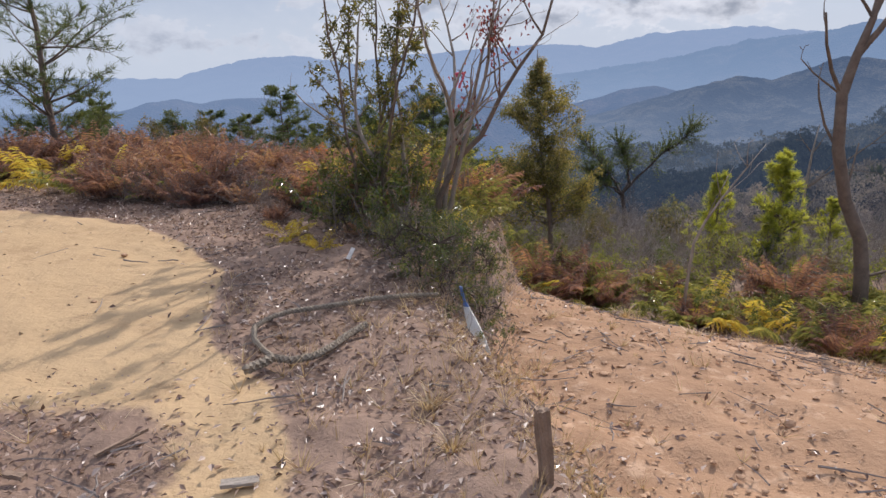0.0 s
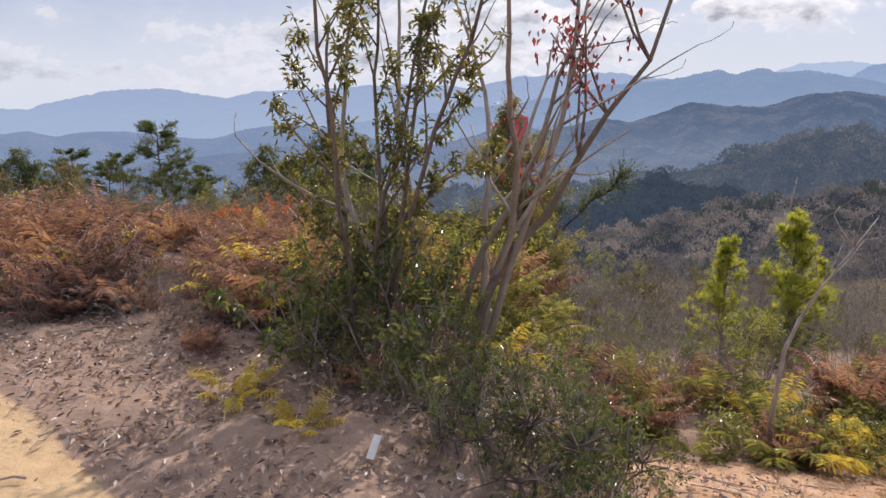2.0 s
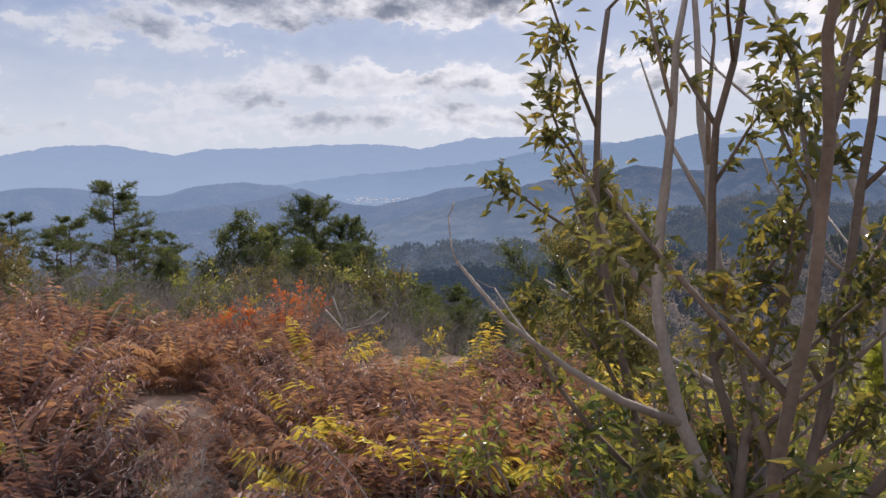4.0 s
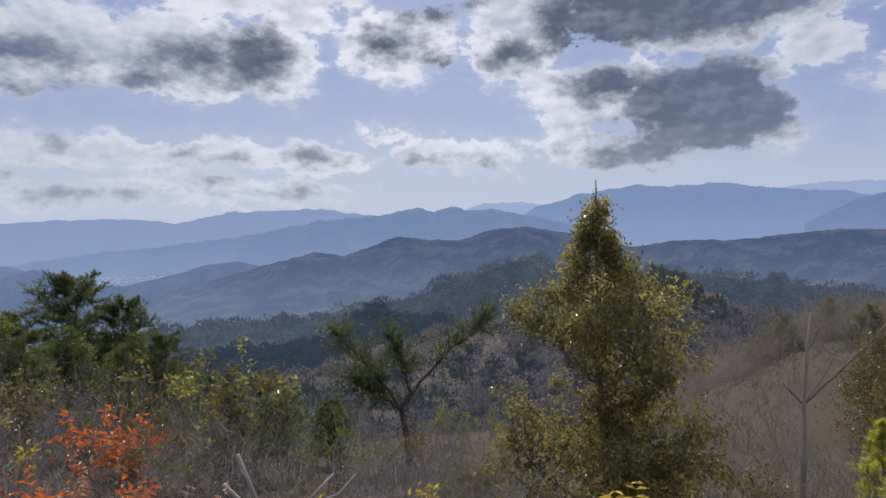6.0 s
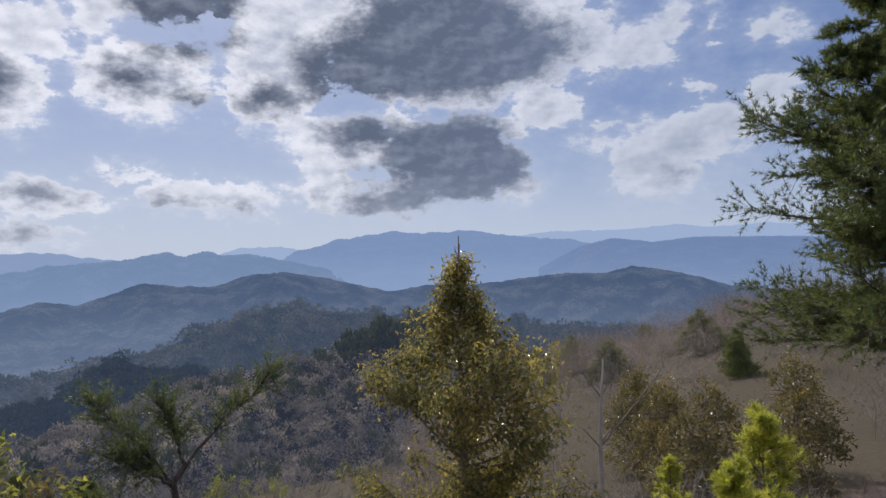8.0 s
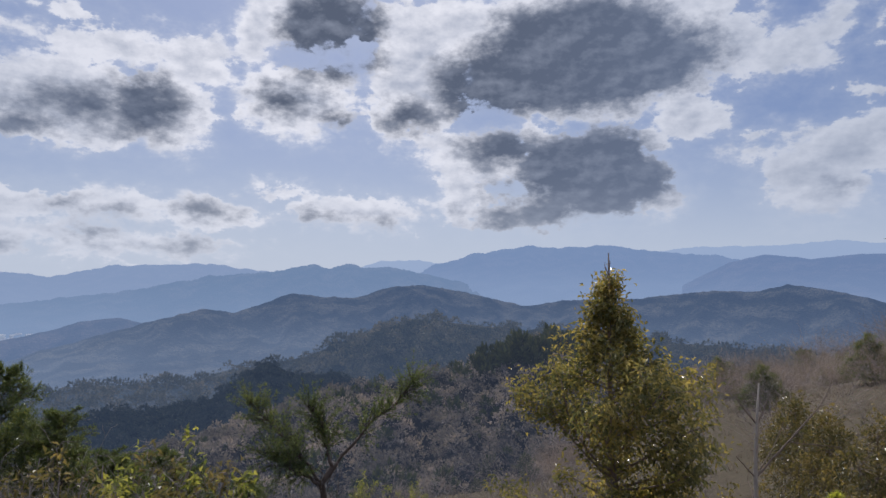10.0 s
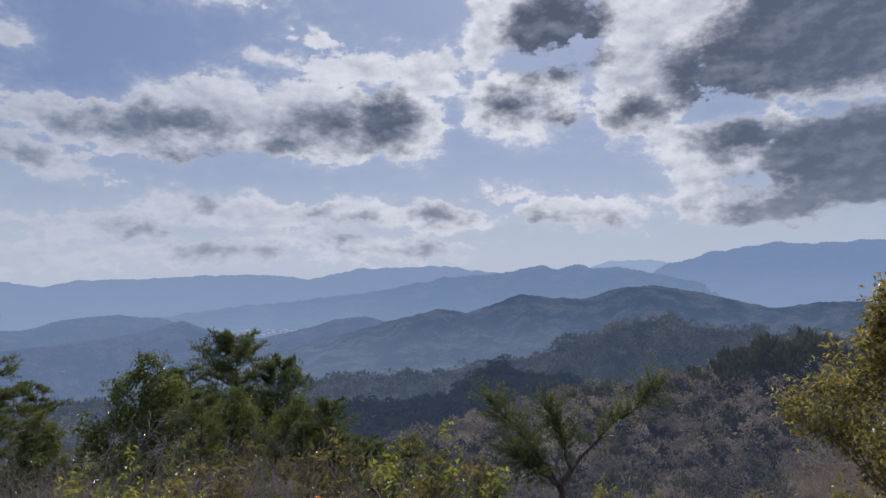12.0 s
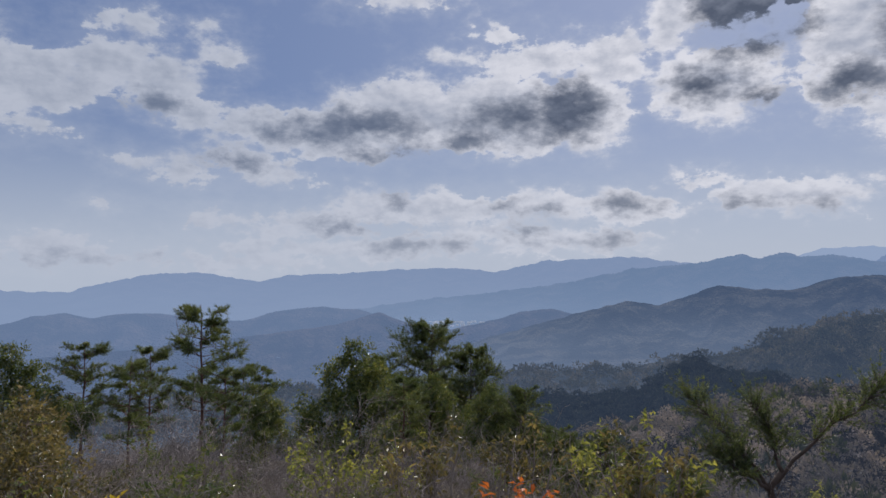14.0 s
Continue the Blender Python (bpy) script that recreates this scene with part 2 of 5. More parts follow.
def ground_material():
    m, t, b = material("soil")
    p = coords(t)
    big, mid, fine = noise_tex(t, p, 0.9, 5, 0.6), noise_tex(t, p, 7.0, 6, 0.65), noise_tex(t, p, 55.0, 4, 0.7)
    def mask(name, spread=0.5):
        a = t.nodes.new("ShaderNodeAttribute")
        a.attribute_name = name
        v = maths(t, "ADD", a.outputs["Fac"], maths(t, "MULTIPLY_ADD", mid.outputs[0], spread, -0.5 * spread))
        return ramp(t, v, 0.35, 0.65)
    f = maths(t, "MULTIPLY_ADD", fine.outputs[0], 0.5, maths(t, "MULTIPLY", big.outputs[0], 0.6), clamp=True)
    sand = mixc(t, f, (0.32, 0.215, 0.12), (0.54, 0.385, 0.225))
    clay = mixc(t, f, (0.20, 0.115, 0.07), (0.46, 0.29, 0.18))
    sand = mixc(t, maths(t, "MULTIPLY", ramp(t, noise_tex(t, p, 2.6, 6, 0.7).outputs[0], 0.50, 0.72), 0.55), sand, (0.27, 0.175, 0.10))
    pebble = ramp(t, mid.outputs[0], 0.52, 0.68)
    clay = mixc(t, maths(t, "MULTIPLY", pebble, 0.55), clay, (0.55, 0.38, 0.26))
    litter = mixc(t, mid.outputs[0], (0.11, 0.072, 0.055), (0.38, 0.265, 0.20))
    wood = mixc(t, mid.outputs[0], (0.035, 0.03, 0.02), (0.11, 0.088, 0.06))
    col = mixc(t, mask("wild"), litter, wood)
    col = mixc(t, mask("clay"), col, clay)
    col = mixc(t, mask("sand", 0.7), col, sand)
    t.links.new(col, b.inputs["Base Color"])
    b.inputs["Roughness"].default_value = 0.95
    b.inputs["Specular IOR Level"].default_value = 0.06
    bp, bq = t.nodes.new("ShaderNodeBump"), t.nodes.new("ShaderNodeBump")
    bp.inputs["Strength"].default_value, bp.inputs["Distance"].default_value = 0.6, 0.05
    bq.inputs["Strength"].default_value, bq.inputs["Distance"].default_value = 0.5, 0.008
    t.links.new(mid.outputs[0], bp.inputs["Height"])
    t.links.new(fine.outputs[0], bq.inputs["Height"])
    t.links.new(bp.outputs[0], bq.inputs["Normal"])
    t.links.new(bq.outputs[0], b.inputs["Normal"])
    return m


def distant_material(name, haze_mix, haze, dark=(0.03, 0.035, 0.02), light=(0.17, 0.13, 0.09), scale=0.012, mist=None):
    """Wooded hills far off, their haze painted in as emission; mist: heights between which this painted valley haze
    thickens, and by how much.
    """
    m, t, b = material(name)
    p = coords(t)
    n, k = noise_tex(t, p, scale, 6.0, 0.65), noise_tex(t, p, scale * 14, 4.0, 0.7)
    tree = t.nodes.new("ShaderNodeTexVoronoi")
    tree.inputs["Scale"].default_value = max(scale * 9, .09)
    t.links.new(p, tree.inputs["Vector"])
    f = maths(t, "ADD", ramp(t, n.outputs[0], 0.40, 0.66), maths(t, "MULTIPLY_ADD", k.outputs[0], 1.1, -0.55), clamp=True)
    f = maths(t, "MULTIPLY", f, maths(t, "MULTIPLY_ADD", tree.outputs["Distance"], -0.7, 1.2), clamp=True)
    t.links.new(mixc(t, f, dark, light), b.inputs["Base Color"])
    b.inputs["Roughness"].default_value = 1.0
    b.inputs["Specular IOR Level"].default_value = 0.0
    bp, bq = t.nodes.new("ShaderNodeBump"), t.nodes.new("ShaderNodeBump")
    bp.inputs["Strength"].default_value, bp.inputs["Distance"].default_value = 1.0, 0.25 / scale
    bq.inputs["Strength"].default_value, bq.inputs["Distance"].default_value = 1.0, 5.0
    bq.invert = True
    t.links.new(n.outputs[0], bp.inputs["Height"])
    t.links.new(tree.outputs["Distance"], bq.inputs["Height"])
    t.links.new(bp.outputs[0], bq.inputs["Normal"])
    t.links.new(bq.outputs[0], b.inputs["Normal"])
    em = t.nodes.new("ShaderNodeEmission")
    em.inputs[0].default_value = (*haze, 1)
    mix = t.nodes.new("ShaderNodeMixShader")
    mix.inputs[0].default_value = haze_mix
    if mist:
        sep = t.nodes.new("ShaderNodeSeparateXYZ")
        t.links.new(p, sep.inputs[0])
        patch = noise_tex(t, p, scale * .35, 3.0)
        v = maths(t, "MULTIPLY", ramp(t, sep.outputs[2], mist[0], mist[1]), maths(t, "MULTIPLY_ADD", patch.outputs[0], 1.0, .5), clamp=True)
        t.links.new(maths(t, "MULTIPLY_ADD", v, mist[2], haze_mix, clamp=True), mix.inputs[0])
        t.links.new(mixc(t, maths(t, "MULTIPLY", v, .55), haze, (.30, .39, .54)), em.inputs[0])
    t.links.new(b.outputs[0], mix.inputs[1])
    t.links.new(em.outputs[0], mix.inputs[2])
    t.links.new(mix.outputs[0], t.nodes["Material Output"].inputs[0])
    return m


SOIL = ground_material()
BARK = rough_material("bark", (0.07, 0.05, 0.038), (0.25, 0.19, 0.145), 9, 70)
BARK_PALE = rough_material("pale_bark", (0.16, 0.13, 0.105), (0.42, 0.36, 0.30), 9, 80)
BARK_DARK = rough_material("dark_bark", (0.03, 0.022, 0.018), (0.12, 0.085, 0.065), 9, 70)
BARK_RED = rough_material("red_bark", (0.05, 0.026, 0.022), (0.17, 0.085, 0.065), 9, 70)
TWIG = rough_material("dry_twig", (0.10, 0.08, 0.07), (0.34, 0.285, 0.25), 3, 40)
ROPE = rough_material("rope", (0.10, 0.08, 0.06), (0.38, 0.31, 0.23), 20, 180)
WOOD = rough_material("weathered_wood", (0.16, 0.10, 0.065), (0.38, 0.27, 0.19), 14, 120)
FERN_RED = leaf_material("dead_fern", [(0.095, 0.058, 0.066), (0.20, 0.11, 0.10), (0.34, 0.19, 0.145), (0.50, 0.32, 0.18)], 0.55, 0.40, 0.9)
FERN_YELLOW = leaf_material("yellow_fern", [(0.40, 0.28, 0.06), (0.52, 0.42, 0.09), (0.42, 0.42, 0.12)], 0.5, 0.5)
FERN_GREEN = leaf_material("green_fern", [(0.09, 0.11, 0.045), (0.21, 0.22, 0.075), (0.40, 0.36, 0.13)], 0.4, 0.5)
LEAF_OLIVE = leaf_material("olive_leaf", [(0.045, 0.05, 0.026), (0.095, 0.09, 0.04), (0.17, 0.14, 0.06), (0.28, 0.22, 0.09)], 0.42, 0.4)
LEAF_GLOSSY = leaf_material("glossy_leaf", [(0.06, 0.075, 0.038), (0.12, 0.125, 0.055), (0.24, 0.21, 0.08), (0.46, 0.37, 0.13)], 0.27, 0.5, 0.6)
LEAF_BANK = leaf_material("bank_leaf", [(0.045, 0.06, 0.03), (0.095, 0.105, 0.04), (0.17, 0.16, 0.055), (0.30, 0.23, 0.065)], 0.3, 0.48)
LEAF_DARK = leaf_material("dark_leaf", [(0.04, 0.062, 0.026), (0.085, 0.115, 0.04), (0.21, 0.21, 0.06)], 0.30, 0.45)
LEAF_LIGHT = leaf_material("light_leaf", [(0.08, 0.11, 0.03), (0.19, 0.21, 0.06), (0.34, 0.33, 0.09)], 0.35, 0.5)
LEAF_RED = leaf_material("crimson_leaf", [(0.08, 0.022, 0.03), (0.17, 0.042, 0.052), (0.28, 0.08, 0.08)], 0.4, 0.55)
LEAF_ORANGE = leaf_material("orange_leaf", [(0.40, 0.10, 0.03), (0.55, 0.18, 0.04)], 0.5, 0.4)
LEAF_YELLOW = leaf_material("yellow_leaf", [(0.30, 0.24, 0.03), (0.50, 0.42, 0.06)], 0.4, 0.45)
NEEDLE = leaf_material("pine_needle", [(0.04, 0.062, 0.028), (0.085, 0.118, 0.042), (0.18, 0.195, 0.06)], 0.5, 0.4)
NEEDLE_BRIGHT = leaf_material("young_pine_needle", [(0.16, 0.20, 0.04), (0.32, 0.36, 0.07), (0.50, 0.48, 0.10)], 0.5, 0.6)
LITTER = leaf_material("fallen_leaf", [(0.07, 0.04, 0.034), (0.17, 0.105, 0.085), (0.32, 0.225, 0.18), (0.56, 0.47, 0.41)], 0.38, 0.12, 0.3)
STRAW = leaf_material("dry_grass", [(0.28, 0.19, 0.12), (0.45, 0.34, 0.22), (0.60, 0.50, 0.36)], 0.6, 0.3, 0.3)
BRUSH = leaf_material("winter_brush", [(0.06, 0.05, 0.045), (0.13, 0.105, 0.092), (0.27, 0.23, 0.20), (0.12, 0.12, 0.07)], 0.8, 0.22, 0.6)
# these woods carry painted bluish haze as emission, the nearer ones less
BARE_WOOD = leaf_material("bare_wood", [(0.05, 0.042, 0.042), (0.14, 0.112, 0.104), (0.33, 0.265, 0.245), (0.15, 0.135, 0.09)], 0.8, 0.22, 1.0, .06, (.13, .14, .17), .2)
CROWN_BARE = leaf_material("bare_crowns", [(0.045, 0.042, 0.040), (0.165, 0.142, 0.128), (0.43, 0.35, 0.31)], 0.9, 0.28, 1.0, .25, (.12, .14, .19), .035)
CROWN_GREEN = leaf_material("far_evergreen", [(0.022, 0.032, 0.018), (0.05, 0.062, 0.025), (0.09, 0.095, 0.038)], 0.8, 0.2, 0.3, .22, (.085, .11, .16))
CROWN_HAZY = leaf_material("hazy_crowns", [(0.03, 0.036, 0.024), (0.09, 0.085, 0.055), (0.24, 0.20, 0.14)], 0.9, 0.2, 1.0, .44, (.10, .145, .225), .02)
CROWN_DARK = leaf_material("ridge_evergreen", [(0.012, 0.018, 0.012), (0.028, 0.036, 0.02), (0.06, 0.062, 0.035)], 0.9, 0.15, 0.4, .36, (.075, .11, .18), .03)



# ---------------------------------------------------------------- shape helpers
class Geo:
    """Vertices and faces collected for one mesh."""
    def __init__(self):
        self.v, self.f, self.n = [], [], 0

    def add(self, verts, faces):
        verts = np.asarray(verts, float).reshape(-1, 3)
        self.v.append(verts)
        self.f.append([tuple(int(i) + self.n for i in q) for q in faces])
        self.n += len(verts)

    def add_block(self, verts, faces):
        """verts (n, k, 3), faces for one item, repeated n times."""
        n, k = verts.shape[:2]
        if n == 0:
            return
        fa = np.asarray(faces)
        allf = (fa[None] + (np.arange(n) * k)[:, None, None] + self.n).reshape(-1, fa.shape[1])
        self.v.append(verts.reshape(-1, 3))
        self.f.append([tuple(q) for q in allf.tolist()])
        self.n += n * k

    def mesh(self, name, mat, smooth=False):
        me = bpy.data.meshes.new(name)
        me.from_pydata(np.concatenate(self.v).tolist() if self.v else [], [], [q for b in self.f for q in b])
        me.materials.append(mat)
        if smooth:
            me.polygons.foreach_set("use_smooth", [True] * len(me.polygons))
        me.update()
        return me


def part(name, geo, mat, parent=None, label="", smooth=False):
    ob = new(name, geo.mesh(name, mat, smooth))
    if parent is not None:
        ob.parent = parent
    return tagged(ob, label)


def unit(a):
    a = np.asarray(a, float)
    return a / np.maximum(np.linalg.norm(a, axis=-1, keepdims=True), 1e-9)


def tube(geo, pts, radii, sides=6):
    pts = np.asarray(pts, float)
    n = len(pts)
    d = unit(np.gradient(pts, axis=0))
    ref = np.array([0.0, 0, 1]) if abs(d[0, 2]) < 0.9 else np.array([1.0, 0, 0])
    a = np.arange(sides) * 2 * math.pi / sides
    vs = []
    for i in range(n):
        u = unit(np.cross(d[i], ref))
        w = np.cross(d[i], u)
        ref = np.cross(u, d[i]) * 0 + ref
        vs.append(pts[i] + radii[i] * (np.cos(a)[:, None] * u + np.sin(a)[:, None] * w))
    fs = [(i * sides + j, i * sides + (j + 1) % sides, (i + 1) * sides + (j + 1) % sides, (i + 1) * sides + j) for i in range(n - 1) for j in range(sides)]
    fs.append(tuple(range(sides))[::-1])
    fs.append(tuple((n - 1) * sides + j for j in range(sides)))
    geo.add(np.concatenate(vs), fs)


def leaf_block(geo, P, D, L, W, rng, droop=0.3):
    """Folded, pointed leaves at P along D."""
    n = len(P)
    D = unit(D)
    side = unit(np.cross(D, unit(rng.normal(0, .45, (n, 3)) + np.array([0, 0, 1]))))
    up = np.cross(side, D)
    L, W = np.broadcast_to(L, n)[:, None], np.broadcast_to(W, n)[:, None]
    mid = P + D * L * 0.45
    tip = P + D * L - up * L * droop
    v = np.stack([P, mid + side * W * .5 + up * W * .2, tip, mid - side * W * .5 + up * W * .2], 1)
    geo.add_block(v, [(0, 1, 2), (0, 2, 3)])


def needle_block(geo, P, D, L, k, rng, w=0.006, spread=0.55):
    """Tufts of k needles."""
    n = len(P)
    P, D = np.repeat(P, k, 0), np.repeat(unit(D), k, 0)
    d = unit(D + rng.normal(0, spread, (n * k, 3)))
    L = np.broadcast_to(L, n).repeat(k)[:, None] * rng.uniform(.7, 1.1, (n * k, 1))
    s = unit(np.cross(d, rng.normal(0, 1, (n * k, 3)))) * w
    geo.add_block(np.stack([P - s, P + s, P + d * L], 1), [(0, 1, 2)])


def grow(geo, tips, p, d, length, r, depth, rng, o):
    """A limb with forking branches; the tips' places and headings are noted."""
    steps = max(3, int(length / o.get("step", 0.16)))
    pts, rad, p, d = [np.array(p, float)], [r], np.array(p, float), unit(d)
    for i in range(steps):
        d = unit(d + rng.normal(0, o["bend"], 3) + np.array([0, 0, o["rise"]]))
        p = p + d * length / steps
        pts.append(p)
        rad.append(max(r * (1 - (1 - o["taper"]) * (i + 1) / steps), o["thin"]))
        if depth <= o["leafy"]:
            tips.append((p.copy(), d.copy()))
        if depth > 0 and i >= steps * o["bare"][min(depth, len(o["bare"]) - 1)] and rng.random() < o["fork"]:
            a = rng.uniform(0, 2 * math.pi)
            u = unit(np.cross(d, [math.cos(a), math.sin(a), 0.3]))
            k = rng.uniform(.45, .95) * o["shorter"] * (1 - 0.45 * i / steps)
            grow(geo, tips, p, unit(d * rng.uniform(.5, .9) + u * rng.uniform(.5, .95)), length * k, rad[-1] * rng.uniform(.55, .75), depth - 1, rng, o)
    tube(geo, pts, rad, 7 if depth >= 2 else (5 if depth == 1 else 3))


BASIC = dict(bend=0.10, rise=0.05, taper=0.45, thin=0.0035, leafy=1, bare=[0.15, 0.2, 0.25, 0.35], fork=0.55, shorter=0.75)


def thing(name, label, category, group=""):
    return tagged(new(name), label, category, group)


def leafy_tree(name, label, height, seed, bark, leaf, size=0.07, per_tip=4, stems=1, opts=None, lean=(0, 0), r=0.03, group="", width=0.42, splay=.28, top=9.0):
    rng = np.random.default_rng(seed)
    o = dict(BASIC, **(opts or {}))
    root = thing(name, label, "tree", group)
    tips = []
    for s in range(stems):
        g = Geo()
        a = rng.uniform(0, 6.28)
        sp = 0.0 if stems == 1 else splay
        grow(g, tips, (sp * .3 * math.cos(a), sp * .3 * math.sin(a), -0.15), (lean[0] + sp * math.cos(a), lean[1] + sp * math.sin(a), 1), height * rng.uniform(.82, 1) if stems > 1 else height, r, 3 if per_tip == 0 else 2, rng, o)
        part("trunk", g, bark, root, smooth=True)
    if per_tip:
        tips = [q for q in tips if q[0][2] < top * rng.uniform(.75, 1)]
        T = np.array([q[0] for q in tips]).repeat(per_tip, 0)
        H = np.array([q[1] for q in tips]).repeat(per_tip, 0)
        n = len(T)
        c = Geo()
        leaf_block(c, T + rng.normal(0, size * .5, (n, 3)), H * .6 + rng.normal(0, .8, (n, 3)) - np.array([0, 0, .25]), size * rng.uniform(.6, 1.25, n), size * width * rng.uniform(.7, 1.2, n), rng)
        part("crown", c, leaf, root)
    return root


def pine_tree(name, label, height, seed, tiers, spread, needle, tuft=0.10, k=9, r=0.05, crown_from=0.25, flat=0.25, lean=(0, 0), density=1.0, group="", bark=None, nw=0.005, first_tuft=2, umbrella=False, snags=0):
    """A trunk with whorls of side limbs that carry needle tufts on their outer halves."""
    rng = np.random.default_rng(seed)
    root = thing(name, label, "tree", group)
    g, P, D = Geo(), [], []
    n = 12
    ts = np.linspace(0, 1, n)
    wob = np.cumsum(rng.normal(0, .02, (n, 2)), 0) * height * .25
    trunk = np.stack([lean[0] * ts * height + wob[:, 0], lean[1] * ts * height + wob[:, 1], ts * height - .1], 1)
    tube(g, trunk, r * (1 - ts * .85), 8)
    for i in range(tiers):
        f = crown_from + (1 - crown_from) * (i + rng.uniform(-.25, .25)) / tiers
        f = min(max(f, 0.05), 0.985)
        base = np.array([np.interp(f, ts, trunk[:, q]) for q in range(3)])
        reach = spread * (1 - (max(f - crown_from, 0) / (1 - crown_from)) ** 1.3 * 0.85) * rng.uniform(.65, 1.1)
        if umbrella:
            reach = spread * (.45 + .55 * math.sin(math.pi * min(.95, max(0, f - crown_from) / (1 - crown_from) * .8 + .2))) * rng.uniform(.6, 1.15)
        for j in range(rng.integers(3, 6) if not umbrella else rng.integers(2, 5)):
            a = rng.uniform(0, 6.28)
            d = unit(np.array([math.cos(a), math.sin(a), flat * rng.uniform(.2, 1.5)]))
            ln = reach * rng.uniform(.6, 1.1)
            pts = [base]
            steps = 7
            for s in range(steps):
                d = unit(d + rng.normal(0, .09, 3) + np.array([0, 0, .03]))
                pts.append(pts[-1] + d * ln / steps)
                if s >= first_tuft:
                    for _ in range(max(1, int(round(density * 4)))):
                        side = unit(d * .7 + rng.normal(0, .75, 3) * np.array([1, 1, .6]) + np.array([0, 0, .3]))
                        tw = pts[-1] + side * ln * rng.uniform(.08, .32)
                        tube(g, [pts[-1], (pts[-1] + tw) / 2 + rng.normal(0, .01, 3), tw], [.004, .003, .002], 3)
                        for q in (0.55, 0.8, 1.0):
                            P.append(pts[-1] * (1 - q) + tw * q)
                            D.append(side)
            tube(g, pts, np.linspace(max(r * .35 * (1 - f) + .006, .007), .004, len(pts)), 4)
    for _ in range(snags):                # dead side twigs under and over the crown
        f = rng.uniform(.15, .98)
        base = np.array([np.interp(f, ts, trunk[:, q]) for q in range(3)])
        a = rng.uniform(0, 6.28)
        grow(g, [], base, (math.cos(a), math.sin(a), rng.uniform(-.1, .9)), spread * rng.uniform(.4, .9), .010, 1, rng, dict(BASIC, leafy=-1, fork=.4, bend=.16))
    part("trunk", g, bark or BARK, root, smooth=True)
    c = Geo()
    needle_block(c, np.array(P), np.array(D), tuft, k, rng, nw)
    part("crown", c, needle, root)
    return root


def frond(geo, rng, length, width, lean_out, az, base, arch=(.7, 1.5), n=20, ribs=None):
    """One fern frond: an arching rib with paired pinnae."""
    s = np.linspace(0, 1, n)
    el = math.pi / 2 - lean_out - s * rng.uniform(*arch)
    step = length / n
    h = np.cumsum(np.cos(el)) * step
    z = np.cumsum(np.sin(el)) * step
    out = np.array([math.cos(az), math.sin(az), 0])
    pts = base + h[:, None] * out + z[:, None] * np.array([0, 0, 1])
    tube(ribs or geo, pts[::4], np.linspace(.004, .0015, len(pts[::4])), 3)
    d = unit(np.gradient(pts, axis=0))
    sd = np.array([-math.sin(az), math.cos(az), 0])
    i = np.arange(3, n)
    prof = np.sin(np.clip((i - 2) / (n - 2), 0, 1) * math.pi) ** .7
    for sgn in (-1, 1):
        w = (width * prof * rng.uniform(.7, 1.1, len(i)))
        D = sd * sgn + d[i] * .45 + rng.normal(0, .18, (len(i), 3)) - np.array([0, 0, .35])
        leaf_block(geo, pts[i], D, w, (.48 / n) * length / .7 * np.ones(len(i)), rng, .25)


def lobed_tree(name, label, seed, lobes, bark, leaf, size=.07, dense=230, stem=None, r=.06, group="", width=.5):
    """A broadleaf tree: a trunk, a bough to each leafy lobe (x, y, z, radius), leaves thickest at the lobes' outsides."""
    rng = np.random.default_rng(seed)
    root = thing(name, label, "tree", group)
    top = max(l[2] for l in lobes)
    stem = np.array(stem or [(0, 0, -.2), (.03, 0, top * .3), (-.02, .03, top * .6), (lobes[0][0] * .5, lobes[0][1] * .5, top * .85)])
    g = Geo()
    tube(g, stem, np.linspace(r, r * .3, len(stem)), 8)
    part("trunk", g, bark, root, smooth=True)
    c, g = Geo(), Geo()
    for x, y, z, rad in lobes:
        e = np.array([x, y, z])
        f = np.clip(z / top * .62, .15, .95)
        b = np.array([np.interp(f, np.linspace(0, 1, len(stem)), stem[:, q]) for q in range(3)])
        mid = (b + e) / 2 + rng.normal(0, .08, 3) - np.array([0, 0, .06])
        tube(g, [b, mid, e], [r * .35, r * .25, r * .12], 5)
        for _ in range(9):
            d = unit(rng.normal(0, 1, 3) + np.array([0, 0, .3]))
            tube(g, [e, e + d * rad * .5 + rng.normal(0, .03, 3), e + d * rad * rng.uniform(.8, 1.12)], [.008, .006, .003], 3)
        clumps = max(8, int(26 * (rad / .45) ** 2))
        cd = unit(rng.normal(0, 1, (clumps, 3)) + np.array([0, 0, .25]))
        cp = e + cd * rad * rng.uniform(.45, 1.12, (clumps, 1)) * np.array([1, 1, .85])
        k = max(4, int(dense * (rad / .45) ** 2 / clumps * 4))
        P = cp.repeat(k, 0) + rng.normal(0, rad * .16, (clumps * k, 3))
        n = len(P)
        leaf_block(c, P, cd.repeat(k, 0) * .7 + rng.normal(0, .7, (n, 3)), size * rng.uniform(.6, 1.2, n), size * width * rng.uniform(.7, 1.2, n), rng, .2)
    part("bough", g, bark, root)
    part("crown", c, leaf, root)
    return root


